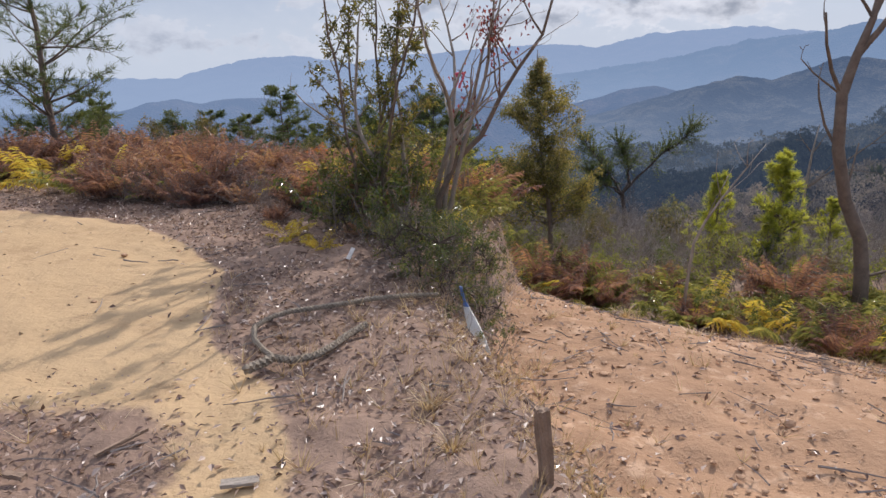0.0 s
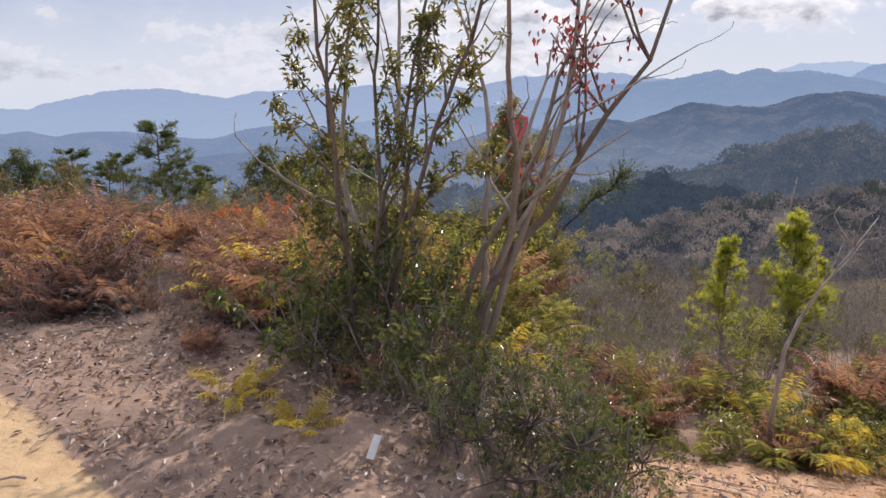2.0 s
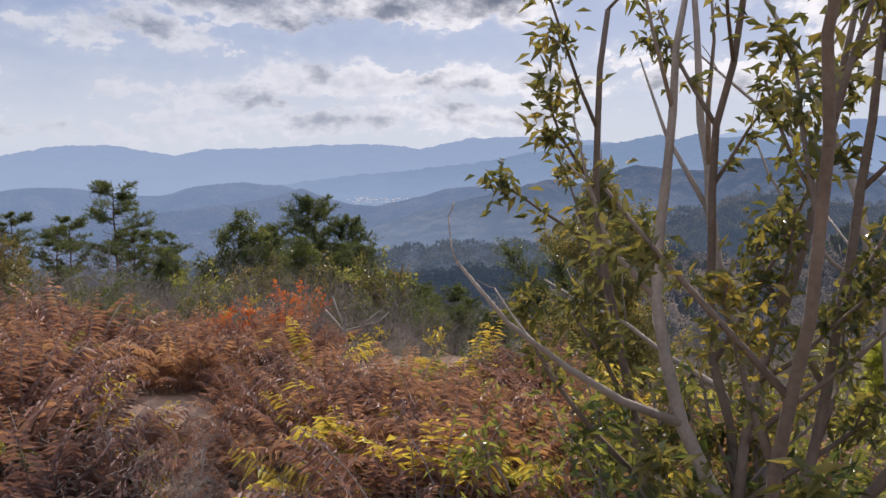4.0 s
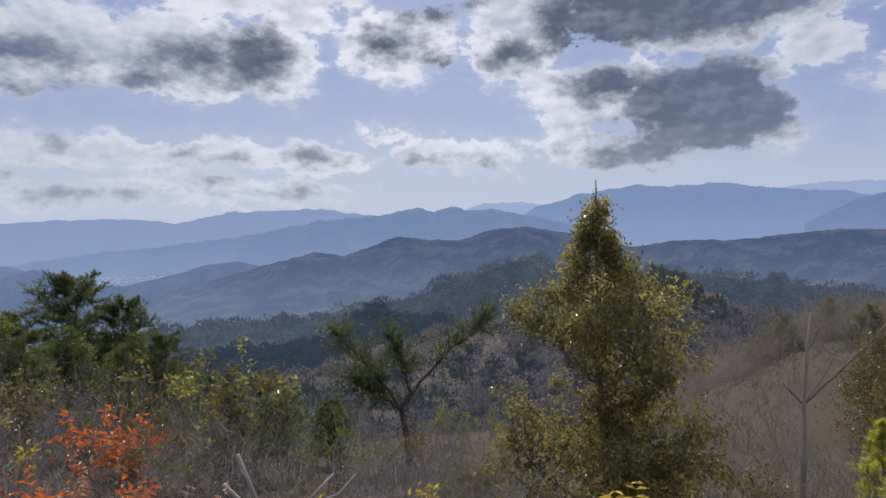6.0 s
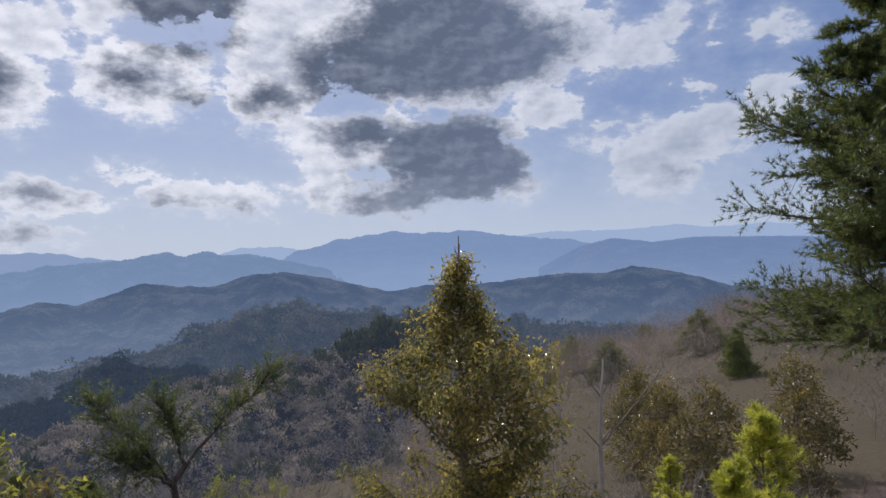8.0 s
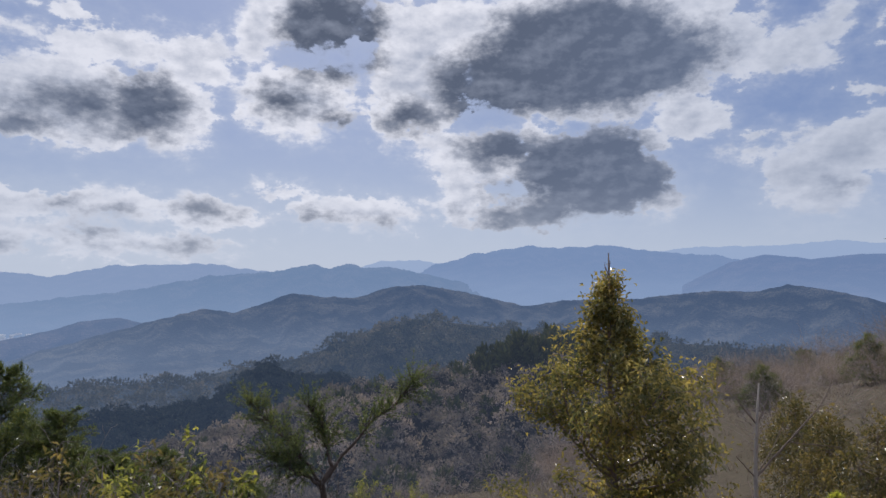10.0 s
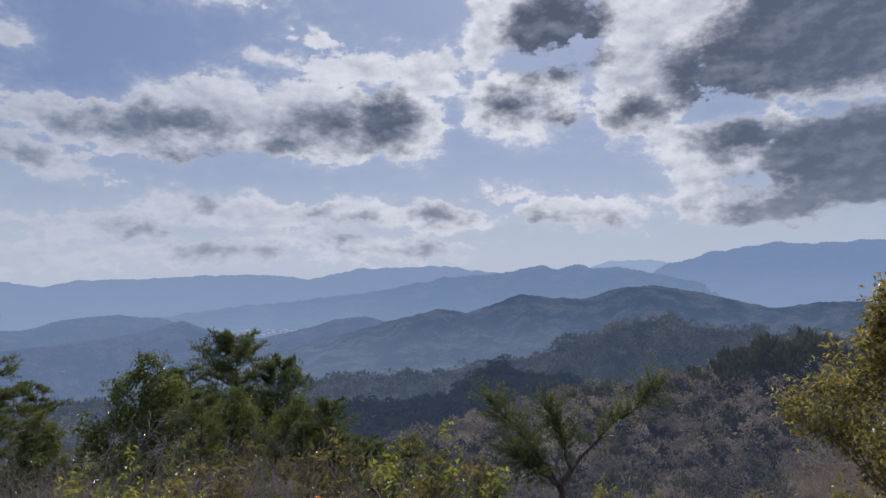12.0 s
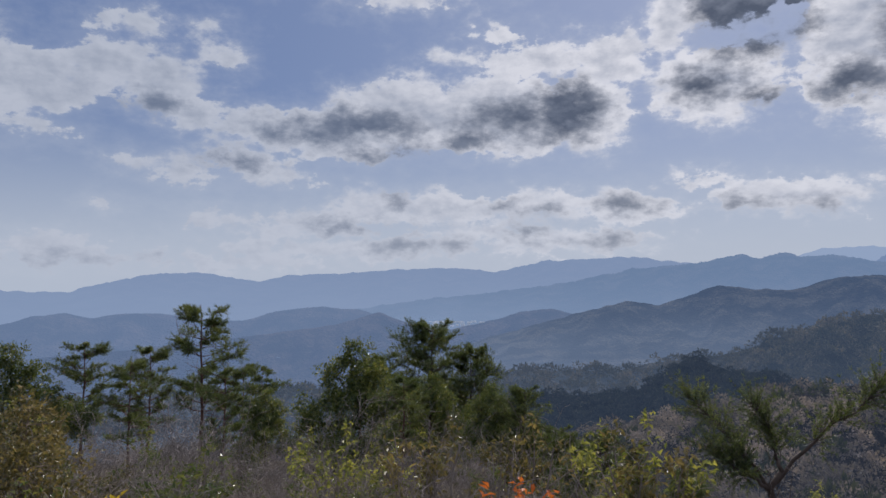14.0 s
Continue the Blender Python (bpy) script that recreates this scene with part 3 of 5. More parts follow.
def fern_clump(name, label, seed, count, length, mat, group, width=.16, per=5):
    rng = np.random.default_rng(seed)
    root = thing(name, label, "fern", group)
    ribs = Geo() if per > 1 else None
    for i in range(count):
        if i % per == 0:
            g = Geo()
        a, q = rng.uniform(0, 6.28), rng.uniform(0, .22)
        frond(g, rng, length * rng.uniform(.6, 1.15), width * rng.uniform(.7, 1.2), rng.uniform(.05, .75) * (.75 if ribs else 1), a, np.array([q * math.cos(a), q * math.sin(a), -.03]),
              (.35, 1.35) if ribs else (.7, 1.5), 26 if ribs else 20, ribs)
        if i % per == per - 1:
            part("foliage" if ribs else "frond", g, mat, root)
    if ribs:
        part("stalk", ribs, TWIG, root, "thin dark dry stalks")
    return root


def shrub(name, label, seed, height, stems, bark, leaf=None, size=.05, per_tip=3, group="", spread=.5, opts=None, depth=2, r=.008):
    rng = np.random.default_rng(seed)
    o = dict(BASIC, **{**dict(bend=.12, rise=.04, thin=.0022, step=.10), **(opts or {})})
    root = thing(name, label, "shrub", group)
    tips = []
    for _ in range(stems):
        g = Geo()
        a, q = rng.uniform(0, 6.28), rng.uniform(0, spread * .5)
        grow(g, tips, (q * math.cos(a), q * math.sin(a), -.05), (spread * rng.uniform(.2, 1) * math.cos(a), spread * rng.uniform(.2, 1) * math.sin(a), 1), height * rng.uniform(.55, 1), r * rng.uniform(.7, 1.2), depth, rng, o)
        part("stem", g, bark, root)
    if leaf is not None:
        T = np.array([q[0] for q in tips]).repeat(per_tip, 0)
        H = np.array([q[1] for q in tips]).repeat(per_tip, 0)
        n = len(T)
        c = Geo()
        leaf_block(c, T + rng.normal(0, size * .6, (n, 3)), H * .5 + rng.normal(0, .8, (n, 3)), size * rng.uniform(.6, 1.2, n), size * .45 * rng.uniform(.7, 1.2, n), rng)
        part("foliage", c, leaf, root)
    return root


def sstep(a, b, x):
    t = np.clip((np.asarray(x, float) - a) / (b - a), 0, 1)
    return t * t * (3 - 2 * t)


# ---------------------------------------------------------------- the hilltop
VIEW = (-2.5, 8.8)
FALL_AZ = [-180, -110, -70, -40, -20, 0, 18, 30, 44, 54, 58, 62, 66, 72, 77, 90, 100, 180]
FALL_EL = [-2, -5, -9, -15, -19, -20, -20, -18.5, -16, -11.5, -8.8, -7.4, -6.6, -4.8, -3.4, -3, -3, -2]


def bank_x(y):
    return np.interp(y, [-6, 0, 2.3, 4.5, 6.2, 7.2, 8.5, 12], [.7, .6, .30, -.30, .0, .15, -.1, -.6])


def waves(x, y):
    return (np.sin(x * 1.7 + 1.3 * np.sin(y * .9)) * np.cos(y * 1.3 + .8 * np.sin(x * 1.1))
            + .5 * np.sin(x * 3.9 + y * 2.1) * np.cos(y * 4.3 - x * 1.2))


def ground_z(x, y):
    x, y = np.asarray(x, float), np.asarray(y, float)
    drop = sstep(0.0, 0.50, x - bank_x(y))
    h = .03 * waves(x, y) - 1.5 * drop - .035 * np.clip(x - .7, 0, 12) * drop
    h = h + .10 * np.exp(-((x + .7) ** 2 / 2.2 + (y - 6.0) ** 2 / 3.0)) * (1 - drop)
    h = h + .10 * np.exp(-((x - bank_x(y) + .25) ** 2 / .12)) * (y < 6) * (1 - drop)
    s = np.clip(y - 9.4 + .10 * (x + 2), 0, None)
    h = h - .155 * s - .0012 * s * s
    r = np.hypot(x - VIEW[0], y - VIEW[1])
    az = np.degrees(np.arctan2(x - VIEW[0], y - VIEW[1]))
    far = 1.0 + np.minimum(r, 95) * np.tan(np.radians(np.interp(az, FALL_AZ, FALL_EL))) + .5 * waves(x * .12, y * .12)
    far = far - np.clip(r - 95, 0, None) * .55
    far = np.maximum(far, -420 + 2 * waves(x * .01, y * .01))
    w = sstep(16, 42, r)
    back = sstep(100, 140, np.abs(az)) * (r < 400)
    return (h * (1 - w) + far * w) * (1 - back) + back * (h * .3 - .02 * r * (1 - drop))


SAND_EDGE = [(-9, 9.4), (-5.4, 7.5), (-4.4, 7.4), (-3.4, 6.9), (-2.6, 6.1), (-1.9, 5.2), (-1.75, 4.4), (-1.5, 3.8), (-1.0, 3.3), (-.72, 2.6), (-.6, 1.6), (-.4, 0), (0, -4)]


def sand_mask(x, y):
    """Inside the bare sandy track, west of its leafy edge."""
    ex = np.interp(-y, [-p[1] for p in SAND_EDGE], [p[0] for p in SAND_EDGE])
    inside = sstep(-.12, .22, ex - x)
    island = np.exp(-(((x + 2.55) / 1.3) ** 4 + ((y - 2.15) / .95) ** 4))
    return np.clip(inside - 1.3 * island, 0, 1) * sstep(10.5, 8.5, y)


def make_ground():
    radii = np.concatenate([np.linspace(0.05, 13, 190), np.geomspace(13.15, 4600, 110)])
    angs = np.linspace(0, 2 * math.pi, 420, endpoint=False)
    cx, cy = -0.6, 5.0
    R, A = np.meshgrid(radii, angs, indexing="ij")
    X, Y = cx + R * np.sin(A), cy + R * np.cos(A)
    Z = ground_z(X, Y)
    nz = np.array([noise.fractal((x * 2.2, y * 2.2, 0), 1.0, 2.0, 4) for x, y in zip(X[:190].ravel(), Y[:190].ravel())]).reshape(190, -1)
    sm = sand_mask(X, Y)
    Z[:190] += nz * (.020 + .03 * (1 - sm[:190])) * sstep(13, 9, R[:190])
    n, k = R.shape
    v = np.stack([X, Y, Z], -1).reshape(-1, 3)
    idx = np.arange(n * k).reshape(n, k)
    nxt = np.roll(idx, -1, 1)
    f = np.stack([idx[:-1], idx[1:], nxt[1:], nxt[:-1]], -1).reshape(-1, 4)
    me = bpy.data.meshes.new("ground")
    me.from_pydata(v.tolist(), [], f.tolist() + [tuple(idx[0][::-1])])
    me.materials.append(SOIL)
    me.polygons.foreach_set("use_smooth", [True] * len(me.polygons))
    clay = sstep(.1, .7, X - bank_x(Y)) * sstep(8.6, 7.4, Y + .45 * np.clip(X - 1.2, 0, 9)) * (R < 14)
    wild = np.maximum(sstep(10, 13, Y), sstep(12, 16, R))
    for name, val in (("sand", sm * (R < 30)), ("clay", clay), ("wild", wild)):
        at = me.attributes.new(name, "FLOAT", "POINT")
        at.data.foreach_set("value", val.ravel().astype(np.float32))
    me.update()
    return tagged(new("ground", me), "hilltop ground with a sandy track, leaf litter and bare clay", "ground", kind="structure")


make_ground()


# ---------------------------------------------------------------- far hills
def ridge(name, label, dist, prof, base_el, mat, rough=.12, relief=.25, seed=0, depth=.4, n=420, spur=1.0):
    """A range of hills: a crest line of that height over bearing, spurs running down towards the valley."""
    az = np.linspace(prof[0][0], prof[-1][0], n)
    el = np.interp(az, [p[0] for p in prof], [p[1] for p in prof])
    ker = np.hanning(5) / np.hanning(5).sum()
    el = np.convolve(np.pad(el, 2, mode="edge"), ker, "valid")
    rows = 34
    V = np.zeros((rows + 1, n, 3))
    for i, a in enumerate(az):
        w = 1.0 if 4 < i < n - 5 else .2
        top = el[i] + w * (rough * noise.fractal((a * .9 * spur, seed, 0), .9, 2.0, 5) + rough * .45 * noise.noise((a * 7, seed, 3)) + .03 * noise.noise((a * 23, seed, 5)))
        for j in range(rows + 1):
            u = max(j - 1, 0) / (rows - 1)
            sp = noise.fractal((a * .35 * spur + .8 * u, u * 2.2, seed + 9), .9, 2.0, 5)
            e = top + (base_el - top) * (u ** 1.15) + relief * (top - base_el) * sp * math.sin(min(u * 1.5, 1) * math.pi * .9) * .5
            d = dist * (1 - depth * u + .05 * sp * u)
            if j == 0:
                d, e = dist * 1.06, top - 2.5
            V[j, i] = (VIEW[0] + d * math.sin(radians(a)), VIEW[1] + d * math.cos(radians(a)), 1.4 + d * math.tan(radians(e)))
    g = Geo()
    idx = np.arange((rows + 1) * n).reshape(rows + 1, n)
    f = np.stack([idx[:-1, :-1], idx[1:, :-1], idx[1:, 1:], idx[:-1, 1:]], -1).reshape(-1, 4)
    g.v, g.f, g.n = [V.reshape(-1, 3)], [[tuple(q) for q in f.tolist()]], V.size // 3
    ob = part(name, g, mat, smooth=True)
    return tagged(ob, label, "mountain", "blue mountain ranges", "structure"), V


# haze of distance is put into each range's material as blue emission
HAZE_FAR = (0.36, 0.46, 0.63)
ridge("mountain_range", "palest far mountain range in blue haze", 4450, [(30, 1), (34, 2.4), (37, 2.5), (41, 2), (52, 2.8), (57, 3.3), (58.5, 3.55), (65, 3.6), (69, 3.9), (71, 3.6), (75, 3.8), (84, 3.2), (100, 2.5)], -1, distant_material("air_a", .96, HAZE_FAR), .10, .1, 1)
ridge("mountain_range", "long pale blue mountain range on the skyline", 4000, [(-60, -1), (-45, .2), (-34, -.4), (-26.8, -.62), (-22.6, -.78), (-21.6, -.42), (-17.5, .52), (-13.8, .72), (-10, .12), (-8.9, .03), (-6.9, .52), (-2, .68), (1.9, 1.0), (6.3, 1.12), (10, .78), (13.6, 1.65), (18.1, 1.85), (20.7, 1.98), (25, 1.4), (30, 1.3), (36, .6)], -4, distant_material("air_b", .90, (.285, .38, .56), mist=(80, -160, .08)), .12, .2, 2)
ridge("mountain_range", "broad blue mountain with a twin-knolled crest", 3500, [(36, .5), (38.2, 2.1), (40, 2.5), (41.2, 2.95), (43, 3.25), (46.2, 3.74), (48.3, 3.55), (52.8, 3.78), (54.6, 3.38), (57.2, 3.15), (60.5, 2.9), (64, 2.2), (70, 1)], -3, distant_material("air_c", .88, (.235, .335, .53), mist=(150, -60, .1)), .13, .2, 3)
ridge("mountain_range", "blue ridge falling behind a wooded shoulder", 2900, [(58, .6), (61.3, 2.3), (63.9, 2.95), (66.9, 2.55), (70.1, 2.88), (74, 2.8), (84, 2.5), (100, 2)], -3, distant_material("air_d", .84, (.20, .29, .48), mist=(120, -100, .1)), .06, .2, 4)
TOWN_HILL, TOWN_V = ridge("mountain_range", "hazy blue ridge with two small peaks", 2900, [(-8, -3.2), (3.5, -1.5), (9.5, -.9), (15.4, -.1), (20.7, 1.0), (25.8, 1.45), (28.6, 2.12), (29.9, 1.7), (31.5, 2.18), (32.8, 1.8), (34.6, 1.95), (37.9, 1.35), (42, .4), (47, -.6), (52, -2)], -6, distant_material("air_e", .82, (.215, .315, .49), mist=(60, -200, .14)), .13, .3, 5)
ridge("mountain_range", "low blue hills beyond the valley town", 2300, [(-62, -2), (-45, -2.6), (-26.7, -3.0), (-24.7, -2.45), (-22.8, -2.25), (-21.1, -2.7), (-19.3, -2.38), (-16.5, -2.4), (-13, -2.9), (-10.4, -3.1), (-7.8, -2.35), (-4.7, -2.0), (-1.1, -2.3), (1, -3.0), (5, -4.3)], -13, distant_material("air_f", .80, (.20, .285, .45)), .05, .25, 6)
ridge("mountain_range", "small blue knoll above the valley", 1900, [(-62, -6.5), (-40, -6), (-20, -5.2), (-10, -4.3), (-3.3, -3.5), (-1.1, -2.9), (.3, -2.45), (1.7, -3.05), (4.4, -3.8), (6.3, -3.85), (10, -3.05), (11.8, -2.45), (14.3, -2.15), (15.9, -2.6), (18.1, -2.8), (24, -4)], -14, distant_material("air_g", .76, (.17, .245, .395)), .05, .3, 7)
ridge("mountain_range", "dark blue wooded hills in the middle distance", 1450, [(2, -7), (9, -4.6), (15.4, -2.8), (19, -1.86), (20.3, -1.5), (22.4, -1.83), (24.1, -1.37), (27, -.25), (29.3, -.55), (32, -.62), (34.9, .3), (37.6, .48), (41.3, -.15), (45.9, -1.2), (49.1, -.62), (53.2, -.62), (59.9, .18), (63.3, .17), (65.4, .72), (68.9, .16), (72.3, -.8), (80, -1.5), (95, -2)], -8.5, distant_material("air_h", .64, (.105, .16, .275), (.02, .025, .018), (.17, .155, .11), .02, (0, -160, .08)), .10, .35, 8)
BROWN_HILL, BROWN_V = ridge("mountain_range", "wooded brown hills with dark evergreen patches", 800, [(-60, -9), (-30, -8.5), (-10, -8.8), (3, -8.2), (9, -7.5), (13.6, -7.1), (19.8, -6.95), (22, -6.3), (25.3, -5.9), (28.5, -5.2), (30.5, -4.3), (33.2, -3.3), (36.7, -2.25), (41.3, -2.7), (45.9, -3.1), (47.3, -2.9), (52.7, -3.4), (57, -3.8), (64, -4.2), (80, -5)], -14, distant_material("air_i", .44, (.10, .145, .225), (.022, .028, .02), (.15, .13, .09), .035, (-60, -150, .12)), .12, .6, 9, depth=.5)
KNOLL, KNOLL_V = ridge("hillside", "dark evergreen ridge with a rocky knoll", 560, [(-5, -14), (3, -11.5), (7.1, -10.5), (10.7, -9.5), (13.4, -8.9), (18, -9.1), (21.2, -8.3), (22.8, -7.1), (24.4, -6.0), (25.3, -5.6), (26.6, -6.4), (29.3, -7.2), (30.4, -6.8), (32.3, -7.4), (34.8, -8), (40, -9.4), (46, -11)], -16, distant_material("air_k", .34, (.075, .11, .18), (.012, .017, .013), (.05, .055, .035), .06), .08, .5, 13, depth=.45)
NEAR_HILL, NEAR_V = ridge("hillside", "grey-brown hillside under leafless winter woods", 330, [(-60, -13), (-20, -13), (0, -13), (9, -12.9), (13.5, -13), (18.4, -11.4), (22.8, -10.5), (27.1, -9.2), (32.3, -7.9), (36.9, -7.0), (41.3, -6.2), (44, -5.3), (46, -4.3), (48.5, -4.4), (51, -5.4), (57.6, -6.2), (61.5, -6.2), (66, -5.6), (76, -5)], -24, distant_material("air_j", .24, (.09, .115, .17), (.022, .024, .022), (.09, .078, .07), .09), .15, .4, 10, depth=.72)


def far_woods(V, name, label, count, bare, seed, lo, hi, mat, size=(1.5, 4.0), k=70, span=(0, 1), leafage=None):
    """Rounded crowns of a far wood, each a puff of fine twigs or leaves."""
    rng = np.random.default_rng(seed)
    rows, n = V.shape[:2]
    j = rng.uniform(lo, hi, count) * (rows - 2) + 1
    i = rng.uniform(1 + span[0] * (n - 3), 1 + span[1] * (n - 3), count)
    ji, ii = j.astype(int), i.astype(int)
    P = V[ji, ii] + (V[ji + 1, ii] - V[ji, ii]) * (j - ji)[:, None] + (V[ji, ii + 1] - V[ji, ii]) * (i - ii)[:, None]
    S = rng.uniform(0, 1, count) ** 1.8 * (size[1] - size[0]) + size[0]
    d = unit(rng.normal(0, 1, (count, k, 3)))
    d[..., 2] = np.abs(d[..., 2]) * (1.1 if bare else 1.5)
    q = P[:, None] + np.array([0, 0, .5]) * S[:, None, None] + d * (S[:, None] * rng.uniform(.55, 1.0, (count, k)))[..., None]
    w = S[:, None, None] * (leafage or (.16 if bare else .3))
    a, b = unit(rng.normal(0, 1, (count, k, 3))), unit(rng.normal(0, 1, (count, k, 3)))
    tri = np.stack([q - a * w, q + a * w * .6 + b * w * .5, q + d * w * 1.6], 2).reshape(count, k * 3, 3)
    g = Geo()
    g.add_block(tri.reshape(count * k, 3, 3), [(0, 1, 2)])
    ob = part(name, g, mat)
    return tagged(ob, label, "woods", kind="stuff")


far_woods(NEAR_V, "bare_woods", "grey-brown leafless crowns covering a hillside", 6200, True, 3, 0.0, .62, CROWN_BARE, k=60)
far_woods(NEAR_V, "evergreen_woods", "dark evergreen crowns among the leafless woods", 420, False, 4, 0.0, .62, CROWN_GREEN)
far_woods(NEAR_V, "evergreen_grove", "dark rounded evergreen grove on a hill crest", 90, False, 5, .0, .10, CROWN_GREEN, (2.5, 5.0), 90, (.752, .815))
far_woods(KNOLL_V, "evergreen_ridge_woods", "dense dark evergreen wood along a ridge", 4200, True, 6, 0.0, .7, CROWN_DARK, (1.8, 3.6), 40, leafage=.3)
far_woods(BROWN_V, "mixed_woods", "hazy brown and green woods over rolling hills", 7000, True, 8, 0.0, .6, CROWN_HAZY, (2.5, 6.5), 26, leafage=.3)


def valley_town():
    """Roofs and walls of a far town, on the foot of the hazy ridge."""
    rng = np.random.default_rng(21)
    g = Geo()
    V = TOWN_V.reshape(-1, 3)
    d = V - np.array([VIEW[0], VIEW[1], 1.4])
    az, el = np.degrees(np.arctan2(d[:, 0], d[:, 1])), np.degrees(np.arctan2(d[:, 2], np.hypot(d[:, 0], d[:, 1])))
    spots = V[(az > 4.6) & (az < 9.2) & (el > -3.7) & (el < -3.3)]
    for p in spots[rng.integers(0, len(spots), 85)] if len(spots) else []:
        w, l, h = rng.uniform(2.5, 8), rng.uniform(3, 7), rng.uniform(3, 5)
        x, y, z = p + np.append(rng.normal(0, 14, 2), -2)
        g.add([(x - w, y - l, z), (x + w, y - l, z), (x + w, y + l, z), (x - w, y + l, z), (x - w, y - l, z + h), (x + w, y - l, z + h), (x + w, y + l, z + h), (x - w, y + l, z + h), (x - w, y, z + h * 1.5), (x + w, y, z + h * 1.5)],
              [(0, 1, 5, 4), (1, 2, 6, 9, 5), (2, 3, 7, 6), (3, 0, 4, 8, 7), (4, 5, 9, 8), (6, 7, 8, 9)])
    return tagged(part("valley_town", g, distant_material("air_town", .5, HAZE_FAR, (.55, .55, .55), (.85, .85, .85), .05)), "tiny pale buildings of a far valley town", "town", kind="stuff")


valley_town()


# ---------------------------------------------------------------- trees about the clearing
def at(x, y, turn=0.0, scale=1.0, sink=0.0, tilt=(0, 0)):
    return pose(x, y, float(ground_z(x, y)) - sink, tilt[0], tilt[1], turn) @ Matrix.Diagonal((scale, scale, scale, 1))


def put(ob, x, y, turn=0.0, scale=1.0, sink=0.0):
    ob.matrix_basis = at(x, y, turn, scale, sink)
    return ob


put(leafy_tree("evergreen_tree", "multi-stemmed broadleaf evergreen with drooping olive leaves on the bank", 2.6, 17, BARK, LEAF_BANK, .048, 15, 6,
               dict(fork=.80, bare=[.05, .08, .12], shorter=.34, rise=.09, bend=.09), r=.018, width=.36, splay=.15, top=2.7), -1.0, 6.6, 190)
put(leafy_tree("bare_tree", "leafless pale-barked tree with many forking stems", 2.8, 23, BARK_PALE, None, 0, 0, 6,
               dict(fork=.58, bare=[.10, .12, .2, .30], shorter=.46, rise=.11, bend=.13, leafy=0, thin=.0018, taper=.28), r=.029, splay=.34), -.46, 6.75, 100)


def red_tree():
    rng = np.random.default_rng(31)
    root = thing("red_leaved_tree", "slanting young tree holding withered crimson leaves", "tree")
    g, tips = Geo(), []
    limb = np.array([(0, 0, -.1), (.03, 0, .25), (.2, .02, .62), (.45, .03, .86), (.62, 0, 1.2), (.78, 0, 1.45), (1.0, -.05, 1.75), (1.15, -.1, 2.3)])
    tube(g, limb, np.linspace(.034, .010, len(limb)), 8)
    o = dict(BASIC, leafy=1, fork=.45, rise=.10, shorter=.6)
    part("trunk", g, BARK, root, smooth=True)
    for i in (2, 3, 4, 4, 5, 5, 6, 6, 7):
        g = Geo()
        a = rng.uniform(0, 6.28)
        grow(g, tips, limb[i], (.5 * math.cos(a) - .25, .5 * math.sin(a), .8), rng.uniform(.5, .95), .010, 1, rng, o)
        part("branch", g, BARK, root)
    T = np.array([t for t, d in tips if rng.random() < .8])
    n = len(T) * 9
    c = Geo()
    leaf_block(c, T.repeat(9, 0) + rng.normal(0, .06, (n, 3)), rng.normal(0, .7, (n, 3)) - np.array([0, 0, .9]), .048 * rng.uniform(.6, 1.2, n), .024 * rng.uniform(.7, 1.2, n), rng)
    part("crown", c, LEAF_RED, root)
    return root


put(red_tree(), -.36, 6.6)


def cone_tree():
    """A slim evergreen: a straight stem with tiers of leafy boughs and a bare twig tip."""
    rng = np.random.default_rng(44)
    root = thing("young_evergreen_tree", "young broadleaf evergreen with glossy yellow-green leaves and twiggy tip", "tree")
    g, c = Geo(), Geo()
    h = 3.85
    ts = np.linspace(0, 1, 14)
    stem = np.stack([-.32 * ts + .04 * np.sin(ts * 7), .02 * np.sin(ts * 5), h * ts - .15], 1)
    tube(g, stem, .05 * (1 - ts) + .004, 8)
    tips = []
    o = dict(BASIC, fork=.75, rise=.05, shorter=.55, thin=.002, step=.11, leafy=1)
    for f in np.linspace(.20, .965, 112):
        p = np.array([np.interp(f, ts, stem[:, q]) for q in range(3)])
        bulge = np.interp(f, [.2, .36, .45, .50, .55, .62, .70, .76, .83, .9, 1.0], [.95, .97, .76, .30, .42, .92, .78, .38, .18, .11, .08]) * rng.uniform(.65, 1.10)
        a = rng.uniform(0, 6.28)
        grow(g, tips if f < .93 else [], p, (math.cos(a), math.sin(a), .35 if f < .9 else 2.0), bulge, .012 * (1.1 - f) + .003, 1, rng, o)
    part("trunk", g, BARK, root, smooth=True)
    T, H = np.array([t for t, d in tips]), np.array([d for t, d in tips])
    n = len(T) * 24
    leaf_block(c, T.repeat(24, 0) + rng.normal(0, .045, (n, 3)), H.repeat(24, 0) * .5 + rng.normal(0, .7, (n, 3)) - np.array([0, 0, .3]), .042 * rng.uniform(.6, 1.2, n), .020 * rng.uniform(.7, 1.2, n), rng)
    part("crown", c, LEAF_GLOSSY, root)
    return root


put(cone_tree(), 1.40, 12.15)
pine = pine_tree("young_pine", "bushy young conifer with bright yellow-green needles", 1.85, 51, 15, .66, NEEDLE_BRIGHT, .10, 7, .03, .04, .9, density=.6, group="young pines", nw=.0045, first_tuft=2)
put(pine, 3.96, 11.2, 0, .95)
copy_thing(pine, at(4.95, 11.25, 70, 1.22))
copy_thing(pine, at(4.55, 10.7, 150, .62))
copy_thing(pine, at(6.6, 12.9, 210, .8))


